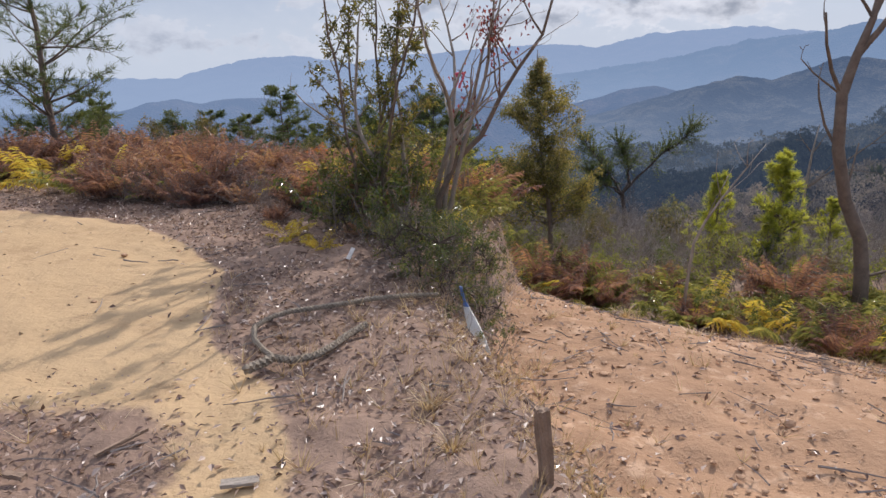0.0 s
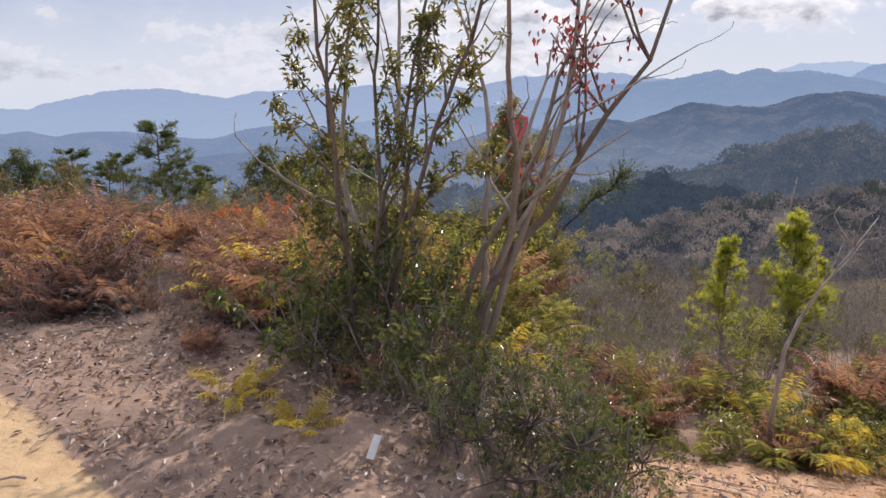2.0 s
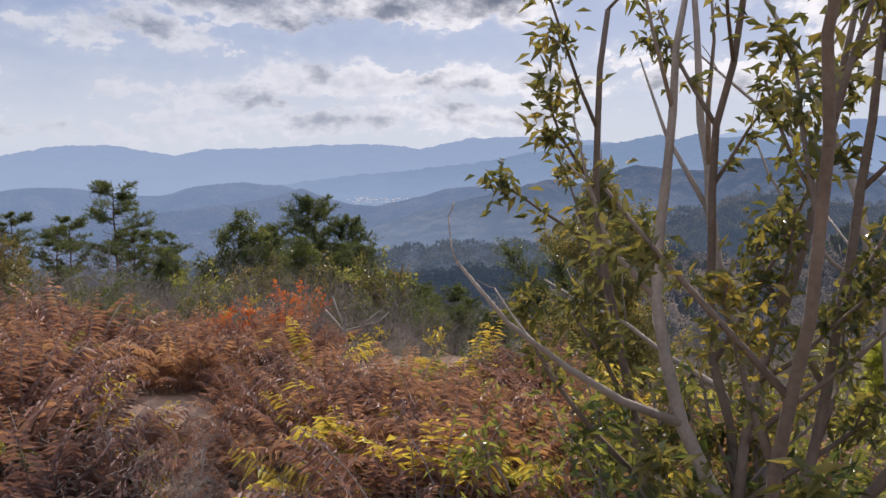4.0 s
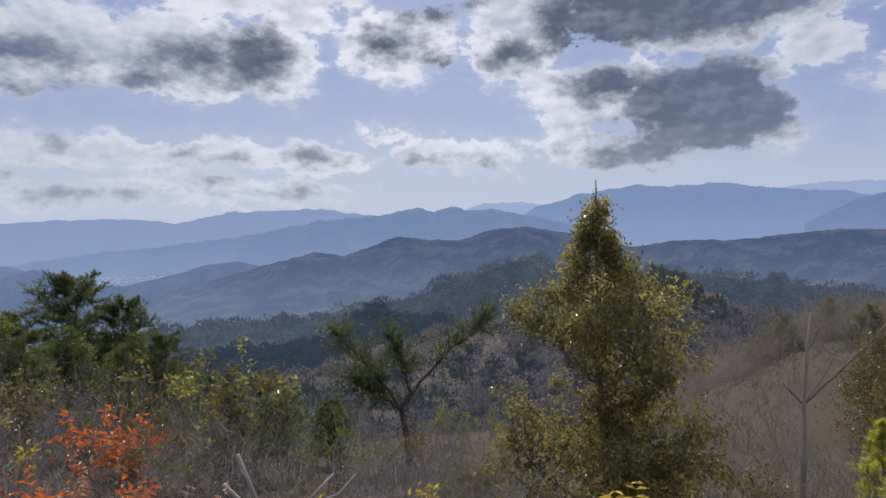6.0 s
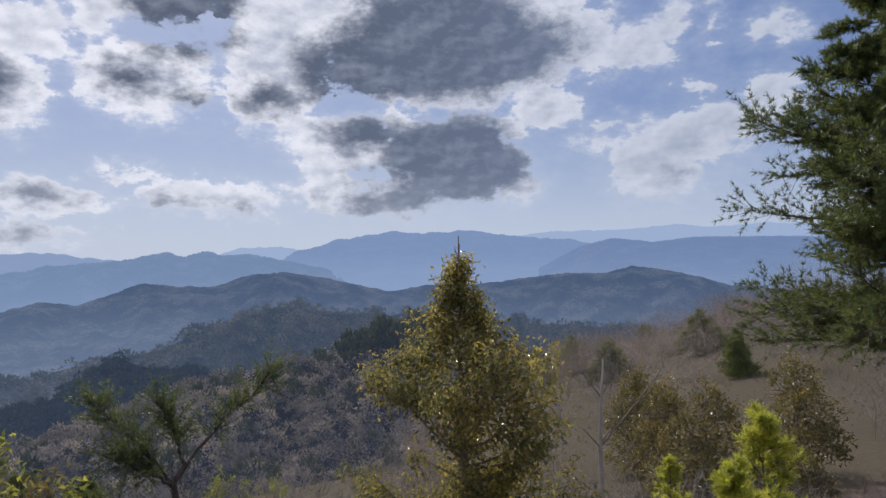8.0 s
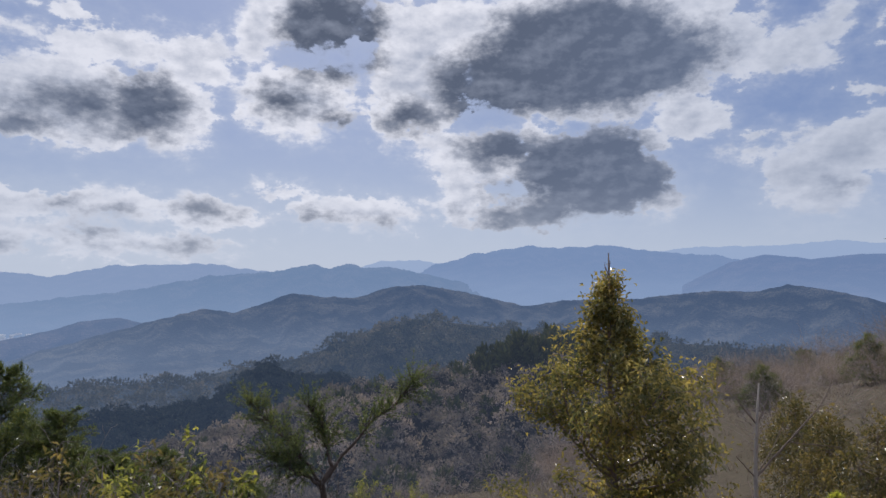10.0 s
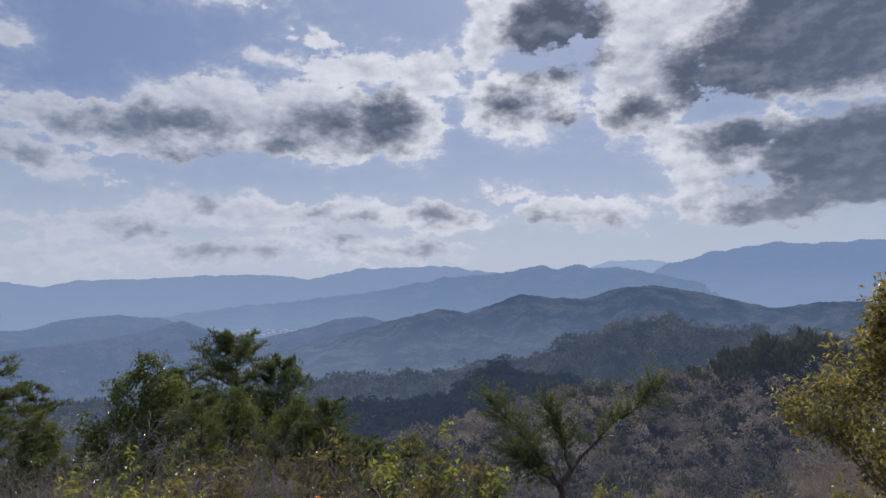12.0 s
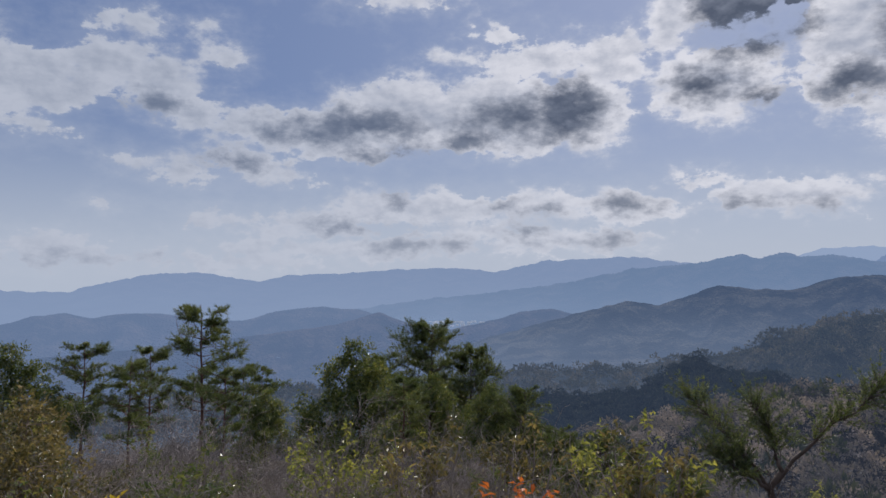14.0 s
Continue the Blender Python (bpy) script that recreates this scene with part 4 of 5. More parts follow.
def crooked_tree():
    rng = np.random.default_rng(61)
    root = thing("crooked_bare_tree", "crooked bare tree with a thick bending trunk", "tree")
    g, tips = Geo(), []
    limb = np.array([(.12, 0, -.1), (.08, 0, .6), (.02, .02, 1.05), (-.2, .03, 1.5), (-.36, .02, 2.1), (-.40, 0, 2.7), (-.30, 0, 3.1), (-.17, 0, 3.5), (-.05, .05, 4.2)])
    tube(g, limb, [.095, .082, .078, .07, .066, .06, .048, .036, .016], 10)
    o = dict(BASIC, fork=.32, rise=.08, shorter=.6, bend=.13, leafy=-1)
    part("trunk", g, BARK, root, smooth=True)
    for i, d, ln, r in ((5, (-.35, 0, .5), 1.0, .026), (4, (-.4, .2, .6), .8, .02), (8, (.3, .1, .8), .8, .02), (6, (.7, -.1, .7), 1.2, .04), (7, (.5, .2, .7), .9, .028), (7, (-.5, -.2, .6), .7, .02), (3, (.5, .3, .9), .7, .015), (1, (.8, -.2, .25), .9, .02), (5, (-.5, .3, .3), .6, .014)):
        g = Geo()
        grow(g, tips, limb[i], d, ln, r, 2, rng, o)
        part("branch", g, BARK, root)
    return root


put(crooked_tree(), 4.48, 8.05)


def dead_tree():
    rng = np.random.default_rng(71)
    root = thing("dead_tree", "dead leafless tree snag with one long slanting branch", "tree")
    g, tips = Geo(), []
    limb = np.array([(0, 0, -.1), (.05, 0, .9), (.10, .05, 1.5), (.16, .05, 2.2), (.24, .05, 2.75)])
    tube(g, limb, [.04, .034, .03, .022, .008], 8)
    o = dict(BASIC, fork=.4, rise=.03, shorter=.5, bend=.09, leafy=-1)
    part("trunk", g, BARK_PALE, root, smooth=True)
    for i, d, ln, r in ((2, (.75, -.45, .70), 1.9, .017), (2, (.5, -.2, .8), .9, .010), (2, (-.5, .1, .5), .5, .012), (3, (-.3, .2, .5), .45, .012), (1, (.5, .3, .7), .7, .014), (3, (.3, -.2, .5), .5, .012)):
        g = Geo()
        grow(g, tips, limb[i], d, ln, r, 2, rng, o)
        part("branch", g, BARK, root)
    return root


put(dead_tree(), 6.45, 13.85)


def bent_sapling():
    rng = np.random.default_rng(81)
    root = thing("bent_sapling", "thin leafless sapling bending over the clay terrace", "tree")
    g = Geo()
    limb = np.array([(0, 0, -.05), (.03, 0, .45), (.08, 0, 1.0), (.2, .02, 1.25), (.36, .03, 1.5), (.6, 0, 1.85), (.78, 0, 2.1)])
    tube(g, limb, [.022, .02, .018, .016, .012, .008, .004], 7)
    o = dict(BASIC, fork=.4, rise=.04, shorter=.6, leafy=-1)
    for i in (3, 4, 4, 5, 5):
        grow(g, [], limb[i], (rng.uniform(-.5, .9), rng.uniform(-.5, .5), .6), rng.uniform(.25, .6), .006, 1, rng, o)
    part("trunk", g, BARK_PALE, root, smooth=True)
    return root


put(bent_sapling(), 2.39, 7.7)

# pines and evergreens down the slope
tall = pine_tree("pine_tree", "tall pine with dark layered boughs beside the slope", 8.6, 91, 36, 2.75, NEEDLE, .13, 12, .13, .28, .08, density=2.4, nw=.0065, snags=4, bark=BARK_DARK, first_tuft=1)
put(tall, 10.05, 10.5, 20)
west = pine_tree("pine_tree", "pine with soft green needles behind the red ferns", 4.7, 92, 15, 1.45, NEEDLE, .17, 6, .07, .12, .4, density=.9, nw=.005, umbrella=True)
put(west, -6.9, 11.6, 0)
red_pine = pine_tree("pine_tree", "slender red-trunked pine with open layered boughs", 4.6, 93, 12, 1.35, NEEDLE, .14, 8, .06, .34, .25, density=1.7, nw=.0055, umbrella=True, snags=14, group="slope pines", bark=BARK_RED)
put(red_pine, -7.35, 27.5, 200, .88)
for x, y, a, s in ((-9.6, 25.7, 300, .7), (-5.6, 25.6, 90, .55), (-13, 24, 150, .8), (-2.6, 19.8, 250, .42), (-5.4, 20.4, 310, .46), (-7.2, 21.5, 40, .5), (-9.0, 28.5, 280, .8), (-6.3, 26.8, 10, .6)):
    copy_thing(red_pine, at(x, y, a, s))
dark_pine = pine_tree("pine_tree", "bushy dark pine with a broad rounded crown", 4.1, 95, 21, 1.55, NEEDLE, .12, 8, .065, .30, .35, density=1.6, nw=.0055, umbrella=True, snags=8, group="dark slope pines", bark=BARK_DARK, first_tuft=1)
put(dark_pine, -1.55, 27.9, 0, .88)
for x, y, a, s in ((-.5, 27.4, 120, .84), (.55, 27.8, 50, .70), (2.0, 28.2, 20, .66), (1.6, 25.0, 250, .52), (-.2, 24.5, 10, .58), (-.6, 20.5, 15, .42), (.8, 22.2, 95, .46), (2.0, 22.8, 180, .44), (3.0, 27.6, 222, .62), (1.2, 29.5, 130, .78),
                   (-2.8, 29, 60, .8), (3.0, 25.2, 30, .5), (1.7, 26.6, 140, .60), (2.6, 21.3, 300, .4), (3.7, 23.8, 77, .42)):
    copy_thing(dark_pine, at(x, y, a, s))


def leaning_pine():
    """A pine with one long limb thrust out to the side."""
    rng = np.random.default_rng(97)
    root = thing("leaning_pine", "leaning pine with one long limb of green needles", "tree")
    g, P, D = Geo(), [], []
    stem = np.array([(.1, 0, -.2), (.0, 0, .6), (-.1, .05, 1.25), (.12, 0, 1.6)])
    tube(g, stem, [.085, .075, .065, .05], 9)
    for path, tuftfrom in (([(-.1, .05, 1.25), (.45, 0, 1.85), (.95, -.2, 2.45), (1.5, -.5, 2.95), (1.75, -.6, 3.35)], .38), ([(-.1, .05, 1.25), (-.45, .3, 1.8), (-.9, .7, 2.4), (-1.3, 1.0, 2.9)], .3),
                           ([(.12, 0, 1.6), (.1, .3, 2.2), (-.2, .4, 2.8)], .3), ([(-.1, .05, 1.25), (-.7, .1, 1.6), (-1.2, .2, 2.0)], .3)):
        path = np.array(path)
        s = np.linspace(0, 1, 14)
        q = np.stack([np.interp(s, np.linspace(0, 1, len(path)), path[:, k]) for k in range(3)], 1) + rng.normal(0, .025, (14, 3))
        tube(g, q, np.linspace(.045, .008, 14), 6)
        for i in range(14):
            if s[i] < tuftfrom:
                continue
            for _ in range(15):
                sd = unit(rng.normal(0, .6, 3) + (path[-1] - path[0]) * .25 + np.array([0, 0, .25]))
                e = q[i] + sd * rng.uniform(.15, .75)
                tube(g, [q[i], (q[i] + e) / 2, e], [.006, .005, .003], 3)
                for f in (.4, .6, .8, 1.0):
                    P.append(q[i] * (1 - f) + e * f)
                    D.append(sd)
    for _ in range(16):                   # dead twigs low on the trunk
        a = rng.uniform(0, 6.28)
        grow(g, [], stem[int(rng.integers(1, 3))] + rng.normal(0, .15, 3), (math.cos(a), math.sin(a), .6), rng.uniform(.5, 1.1), .010, 1, rng, dict(BASIC, leafy=-1, fork=.5, bend=.18))
    part("trunk", g, BARK_DARK, root, smooth=True)
    c = Geo()
    needle_block(c, np.array(P), np.array(D), .13, 9, rng, .0055)
    part("crown", c, NEEDLE, root)
    return root


put(leaning_pine(), 4.93, 22.5)
ever = lobed_tree("evergreen_tree", "rounded broadleaf evergreen with dark glossy leaves on the slope", 101,
                  [(-.05, 0, 2.75, .42), (-.45, .1, 2.3, .50), (.35, -.1, 2.25, .48), (-.75, -.1, 1.7, .55), (.05, -.3, 1.75, .62), (.75, 0, 1.6, .5), (-1.1, .2, 1.0, .5), (1.35, -.2, 1.15, .55), (.6, -.5, .9, .6), (-.4, -.5, 1.0, .6), (1.75, .1, .8, .45)],
                  BARK_DARK, LEAF_DARK, .085, 300, group="slope evergreens")
put(ever, -3.35, 23.8, 0, .92, .35)
for x, y, a, s in ((-10.4, 24.3, 40, .85), (-2.0, 22.4, 160, .62), (-4.9, 21.5, 260, .5), (-.9, 21.5, 30, .55), (-11.8, 22.0, 300, .8)):
    copy_thing(ever, at(x, y, a, s))
olive = lobed_tree("olive_leaved_tree", "small tree with brownish olive leaves and dark inner boughs", 104,
                   [(0, 0, 2.5, .40), (-.5, .1, 2.1, .42), (.5, 0, 2.15, .42), (-.95, -.1, 1.6, .42), (.1, -.3, 1.7, .5), (1.0, .2, 1.6, .42), (-.5, .4, 1.2, .45), (.6, -.3, 1.1, .45)],
                   BARK, LEAF_OLIVE, .075, 190, group="olive-leaved trees")
put(olive, 10.0, 13.6, 0, 1.05, .9)
for x, y, a, s in ((11.6, 15.0, 200, 1.0), (12.2, 12.6, 30, 1.1), (9.6, 12.2, 60, .62), (2.6, 14.4, 75, .42), (-5.6, 14.6, 120, .60), (-6.6, 14.0, 33, .55), (13.5, 16.5, 220, 1.1)):
    copy_thing(olive, at(x, y, a, s, .8 * s))

# ---------------------------------------------------------------- ferns
rng = np.random.default_rng(7)
reds = [fern_clump("dead_fern_clump", "rust-red withered fern clump on the bank", 200 + i, 34, .60, FERN_RED, "rust-red ferns", .115, 34) for i in range(3)]
yell = [fern_clump("yellow_fern_clump", "yellowing fern clump among withered ones", 210 + i, 12, .68, FERN_YELLOW, "yellowing ferns", per=1) for i in range(2)]
gren = [fern_clump("green_fern_clump", "green arching fern clump beside the clearing", 220 + i, 15, .70, FERN_GREEN, "green ferns", per=1) for i in range(2)]
first = {}


WALKED = np.array([(-1.9, 4.8), (-2.2, 6.3), (-2.46, 8.05), (-2.5, 8.7), (-2.56, 9.14), (-2.75, 9.1), (-3.04, 9.08)])


def trodden(x, y, reach):
    """Whether a place lies within reach of the trodden line."""
    p, a, b = np.array([x, y]), WALKED[:-1], WALKED[1:]
    f = np.clip(((p - a) * (b - a)).sum(1) / ((b - a) ** 2).sum(1), 0, 1)[:, None]
    return bool((np.linalg.norm(a + (b - a) * f - p, axis=1) < reach).any())


def fern(kind, x, y, s=1.0):
    if trodden(x, y, .12):
        return None
    if trodden(x, y, .50):
        s = min(s, .42)
    ob = kind[int(rng.integers(len(kind)))]
    m = at(x, y, rng.uniform(0, 360), s, 0, (rng.uniform(-8, 8), rng.uniform(-8, 8)))
    if ob.name not in first:
        first[ob.name] = True
        ob.matrix_basis = m
        return ob
    return copy_thing(ob, m)


FOOT = [(-9, 9.6), (-6.4, 9.0), (-4.0, 8.0), (-2.9, 7.75), (-2.2, 7.75), (-1.5, 7.3), (-.9, 7.2), (0, 7.6)]
count = 0
while count < 205:
    x = rng.uniform(-9.5, -.7)
    foot = np.interp(x, [p[0] for p in FOOT], [p[1] for p in FOOT])
    y = foot + rng.uniform(0, 1) ** 1.2 * 3.6
    if (x + 2.55) ** 2 + (y - 8.9) ** 2 < .10 or (abs(x + 2.4) < .25 and y < 8.3 and rng.random() < .5):
        continue
    deep = y - foot
    if x > -1.8 and deep > 1.2:
        continue
    q = rng.random()
    low = .8 if (abs(x + 2.5) < .9 and y > 7.9) else 1.0
    fern(yell if q < .15 and deep > .3 else (gren if q < .20 else reds), x, y, low * rng.uniform(.75, 1.15) * np.interp(deep, [0, .5, 3.6], [.7, 1.0, 1.0]) * np.interp(x, [-6, -2], [1.15, .92]))
    count += 1
for _ in range(46):                      # the thick of the ferns beside the evergreen
    x = rng.uniform(-3.7, -1.15)
    y = float(np.interp(x, [p[0] for p in FOOT], [p[1] for p in FOOT])) + rng.uniform(.0, 1.15)
    fern(reds, x, y, rng.uniform(.7, 1.0))
for x, y in ((-1.75, 7.95), (-1.95, 8.05), (-1.6, 8.1), (-1.62, 7.55), (-2.1, 8.35), (-1.4, 7.9), (-1.85, 8.5), (-3.3, 8.6), (-2.9, 8.9)):
    fern(yell, x, y, .8)
for _ in range(80):                      # along the foot of the terrace
    x = rng.uniform(.15, 5.4)
    edge = np.interp(x, [0, .4, 1.2, 2.2, 2.8, 3.7, 5.4], [8.5, 8.25, 8.1, 7.65, 7.2, 6.6, 5.8])
    y = edge + rng.uniform(0.05, 1) ** 1.3 * 2.4
    q = rng.random()
    fern(reds if q < .16 else (gren if q < .90 else yell), x, y, rng.uniform(.75, 1.2))
for x, y, s in ((.55, 8.3, 1.1), (.75, 8.5, 1.2), (.95, 8.4, 1.05), (.85, 8.7, 1.2)):
    fern(reds, x, y, s)
for x, y, s, k in ((-.55, 6.25, .7, gren), (-.75, 6.2, .6, gren), (-.22, 6.4, .5, yell), (-1.05, 6.3, .5, reds), (.05, 6.7, .8, gren), (-1.25, 6.75, .6, gren), (-1.35, 5.75, .35, yell), (-1.7, 6.2, .4, yell), (-2.0, 6.9, .4, reds)):
    fern(k, x, y, s)
for _ in range(26):                      # down the slope
    fern(reds if rng.random() < .75 else gren, rng.uniform(-5.0, -1.9), rng.uniform(10.6, 12.2), rng.uniform(.5, .85))

for _ in range(34):                      # the hump behind the evergreen
    fern(reds if rng.random() < .6 else (yell if rng.random() < .4 else gren), rng.uniform(-1.5, .5), rng.uniform(7.9, 10.2), rng.uniform(.6, .95))

# ---------------------------------------------------------------- shrubs
bare = [shrub("bare_shrub", "thin grey leafless shrub of winter twigs", 300 + i, 1.35, 7, TWIG, group="leafless shrubs", spread=.55, opts=dict(fork=.55, shorter=.62, leafy=-1, bare=[.15, .15, .2], bend=.20, rise=.0), r=.0048) for i in range(4)]
green = [shrub("leafy_shrub", "low evergreen shrub with small glossy leaves", 310 + i, .95, 8, TWIG, (LEAF_LIGHT, LEAF_DARK, LEAF_OLIVE)[i], .055, 4, "leafy shrubs", .6, dict(fork=.55, shorter=.5)) for i in range(3)]


def bush(kind, x, y, s):
    ob = kind[int(rng.integers(len(kind)))]
    m = at(x, y, rng.uniform(0, 360), s, 0, (rng.uniform(-6, 6), rng.uniform(-6, 6)))
    if ob.name not in first:
        first[ob.name] = True
        ob.matrix_basis = m
        return ob
    return copy_thing(ob, m)


def thicket(name, label, kind, places, mat):
    """Far shrubs nobody could count, joined."""
    g = Geo()
    for x, y, s in places:
        ob = kind[int(rng.integers(len(kind)))]
        m = at(x, y, rng.uniform(0, 360), s)
        for child in ob.children:
            me = child.data
            co = np.empty(len(me.vertices) * 3)
            me.vertices.foreach_get("co", co)
            w = np.array(m)
            g.add(co.reshape(-1, 3) @ w[:3, :3].T + w[:3, 3], [tuple(p.vertices) for p in me.polygons])
    return tagged(part(name, g, mat), label, "thicket", kind="stuff")


def clear(x, y):
    return math.hypot(x + 2.7, y - 8.9) > 2.3 and not (x > -.5 and y < 11 and x < 6)


for _ in range(175):
    x, y = rng.uniform(-9, 10), 10.9 + rng.uniform(0, 1) ** 1.3 * 7
    if clear(x, y):
        bush(bare, x, y, rng.uniform(.6, 1.1) * (1.0 if y > 13 else .75))
spots = [(rng.uniform(-13, 14), rng.uniform(17, 30), rng.uniform(.6, 1.3)) for _ in range(170)]
for _ in range(110):                     # the shoulder to the east
    a, r = radians(rng.uniform(44, 90)), rng.uniform(13, 75)
    spots.append((VIEW[0] + r * math.sin(a), VIEW[1] + r * math.cos(a), rng.uniform(.9, 1.5) * (1 + r / 70)))
def bare_wood():
    """Leafless small trees on the east shoulder: fans of fine upright twigs on short stems."""
    rng = np.random.default_rng(78)
    g = Geo()
    count, k = 380, 420
    a, r = np.radians(rng.uniform(47, 96, count)), 19 + 78 * np.sqrt(rng.uniform(0, 1, count))
    X, Y = VIEW[0] + r * np.sin(a), VIEW[1] + r * np.cos(a)
    P = np.stack([X, Y, ground_z(X, Y)], 1)
    S = rng.uniform(1.0, 2.5, count) * np.interp(r, [19, 50, 97], [.75, 1.0, 1.25])
    d = unit(rng.normal(0, 1, (count, k, 3)) * np.array([.8, .8, .5]) + np.array([0, 0, .75]))
    q = P[:, None] + np.array([0, 0, .5]) * S[:, None, None] + d * (S[:, None] * rng.uniform(.1, 1.1, (count, k)))[..., None]
    ln = (S[:, None] * rng.uniform(.2, .55, (count, k)))[..., None]
    w = np.interp(r, [19, 97], [.0032, .012])[:, None, None]
    sd = unit(np.cross(d, rng.normal(0, 1, (count, k, 3)))) * w
    e = unit(d + rng.normal(0, .35, (count, k, 3)))
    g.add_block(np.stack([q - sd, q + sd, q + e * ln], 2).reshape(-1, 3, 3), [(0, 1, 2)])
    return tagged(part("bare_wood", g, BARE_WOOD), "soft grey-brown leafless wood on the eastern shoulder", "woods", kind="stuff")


bare_wood()
for r, a, k, d in ((38, 63, ever, .9), (52, 57, ever, 1.3), (60, 60, ever, 1.4), (66, 56, dark_pine, 1.1), (78, 61, ever, 1.6), (80, 66, dark_pine, 1.2), (47, 70, ever, 1.1), (86, 72, ever, 1.5), (84, 58, dark_pine, 1.2), (30, 72, ever, .8), (90, 63, ever, 1.5), (70, 68, ever, 1.2)):
    copy_thing(k, at(VIEW[0] + r * math.sin(radians(a)), VIEW[1] + r * math.cos(radians(a)), r * 37, d, .5 * d))
thicket("bare_thicket", "grey leafless thicket over the falling slope", bare, spots, TWIG)


spots = []
for _ in range(460):                     # tangled twigs close below the viewpoint
    a, r = radians(rng.uniform(-48, 82)), 2.6 + 9.5 * rng.uniform(0, 1) ** .8
    x, y = VIEW[0] + r * math.sin(a), VIEW[1] + r * math.cos(a)
    if (y > 10.6 or x > .4 and y > 9.5) and not (x > 3.4 and x < 5.6 and y < 11.9) or (x > 6 and y > 9.4):
        spots.append((x, y, rng.uniform(.35, .62) * (1 if r < 6 else 1.25)))
thicket("twig_tangle", "tangle of thin pale leafless twigs below the viewpoint", bare, spots, TWIG)


def brush():
    """Low dry growth that hides the soil of the slope."""
    rng = np.random.default_rng(77)
    g = Geo()
    for n, rlo, rhi, alo, ahi, ln, w in ((2600, 3.2, 14, -75, 95, .18, .0026), (3800, 13, 34, -70, 95, .34, .005), (4500, 26, 95, 40, 100, .5, .012)):
        a, r = np.radians(rng.uniform(alo, ahi, n)), rlo + (rhi - rlo) * np.sqrt(rng.uniform(0, 1, n))
        X, Y = VIEW[0] + r * np.sin(a), VIEW[1] + r * np.cos(a)
        ok = (Y > 10.2 - .12 * np.clip(X, 0, 5)) | ((X > 5.0) & (Y > 6.2)) | ((X > .6) & (Y > 9.3))
        ok &= (a > math.radians(12)) | (rng.uniform(0, 1, n) < .2)
        X, Y = X[ok], Y[ok]
        k = len(X)
        P = np.stack([X, Y, ground_z(X, Y) - .02], 1)
        needle_block(g, P, np.tile([0, 0, 1.0], (k, 1)), ln * rng.uniform(.4, 1.1, k), 9, rng, w, .6)
    return tagged(part("brush", g, BRUSH), "dry grey-brown brush and seedlings covering the slope", "brush", kind="stuff")


brush()
for _ in range(46):
    x, y = rng.uniform(-10, 10), rng.uniform(12, 24)
    bush(green, x, y, rng.uniform(.6, 1.2))
for _ in range(10):
    bush(green, rng.uniform(.8, 7), rng.uniform(9.6, 13), rng.uniform(.5, 1.0))
for _ in range(26):
    bush(bare, rng.uniform(1.6, 6), rng.uniform(9.0, 10.8), rng.uniform(.5, .9))
for x, y, s in ((-.25, 5.0, .42), (-.45, 5.25, .45), (-.15, 5.35, .5), (-.62, 5.6, .4), (-.3, 5.7, .5), (.05, 5.5, .45)):
    bush(green[1:2], x, y, s)
for x, y, s in ((-1.15, 6.45, .8), (-.85, 6.5, .95), (-1.3, 6.7, .9), (-.62, 6.65, .9), (-1.05, 6.75, 1.15), (-.4, 6.5, .6)):
    bush(green[1:2], x, y, s)
for x, y, s in ((-.3, 7.2, .7), (.0, 7.5, .8), (.2, 7.1, .6), (-.1, 7.0, .6), (.3, 7.7, .8)):
    fern(gren, x, y, s)
for x, y, s in ((-1.15, 7.3, .8), (-.75, 7.2, .9), (-.2, 7.4, .8), (1.2, 8.9, .8), (1.75, 8.7, .7), (2.9, 8.0, .6), (3.4, 7.6, .6), (4.9, 9.2, .9), (5.4, 8.6, .8), (3.6, 9.6, .8), (1.0, 10.6, .8), (-.6, 9.8, .5)):
    bush(green, x, y, s)
for _ in range(26):                      # dead stems along the foot of the ferns
    x = rng.uniform(-6, -1.2)
    bush(bare, x, float(np.interp(x, [p[0] for p in FOOT], [p[1] for p in FOOT])) + rng.uniform(-.25, .35), rng.uniform(.25, .42))
for x, y, s in ((-.5, 5.1, .6), (-.3, 4.75, .6), (-.1, 4.55, .55), (-.62, 5.45, .65), (-.15, 5.1, .7), (.08, 4.95, .6), (-.9, 5.95, .55), (-.45, 5.8, .65), (.12, 4.5, .5), (-.2, 5.45, .7), (.0, 5.8, .65), (-.7, 6.15, .6), (.1, 5.35, .6)):
    bush(green[1:2], x, y, s * .7)
    bush(bare, x + .08, y - .1, s * .75)
for _ in range(60):                      # tangled dead stems below the ferns
    x = rng.uniform(-5, -1.0)
    bush(bare, x, float(np.interp(x, [p[0] for p in FOOT], [p[1] for p in FOOT])) + rng.uniform(-.1, .6), rng.uniform(.3, .55))
scrub = lobed_tree("bank_shrub", "low dense dark-leaved shrub crowning the bank", 350, [(0, 0, .42, .20), (-.2, .05, .34, .19), (.2, -.05, .32, .19), (.05, .2, .3, .18), (-.1, -.2, .26, .18), (.28, .15, .22, .16)], BARK_DARK, LEAF_BANK, .036, 110, r=.014, group="bank shrubs")
put(scrub, -.42, 5.0, 0, .85)
for x, y, a, s in ((-.15, 4.65, 70, .75), (.0, 5.25, 150, .8), (-.62, 5.6, 220, .8), (.05, 4.8, 110, .65), (-1.2, 6.4, 60, .8)):
    copy_thing(scrub, at(x, y, a, s, .04))
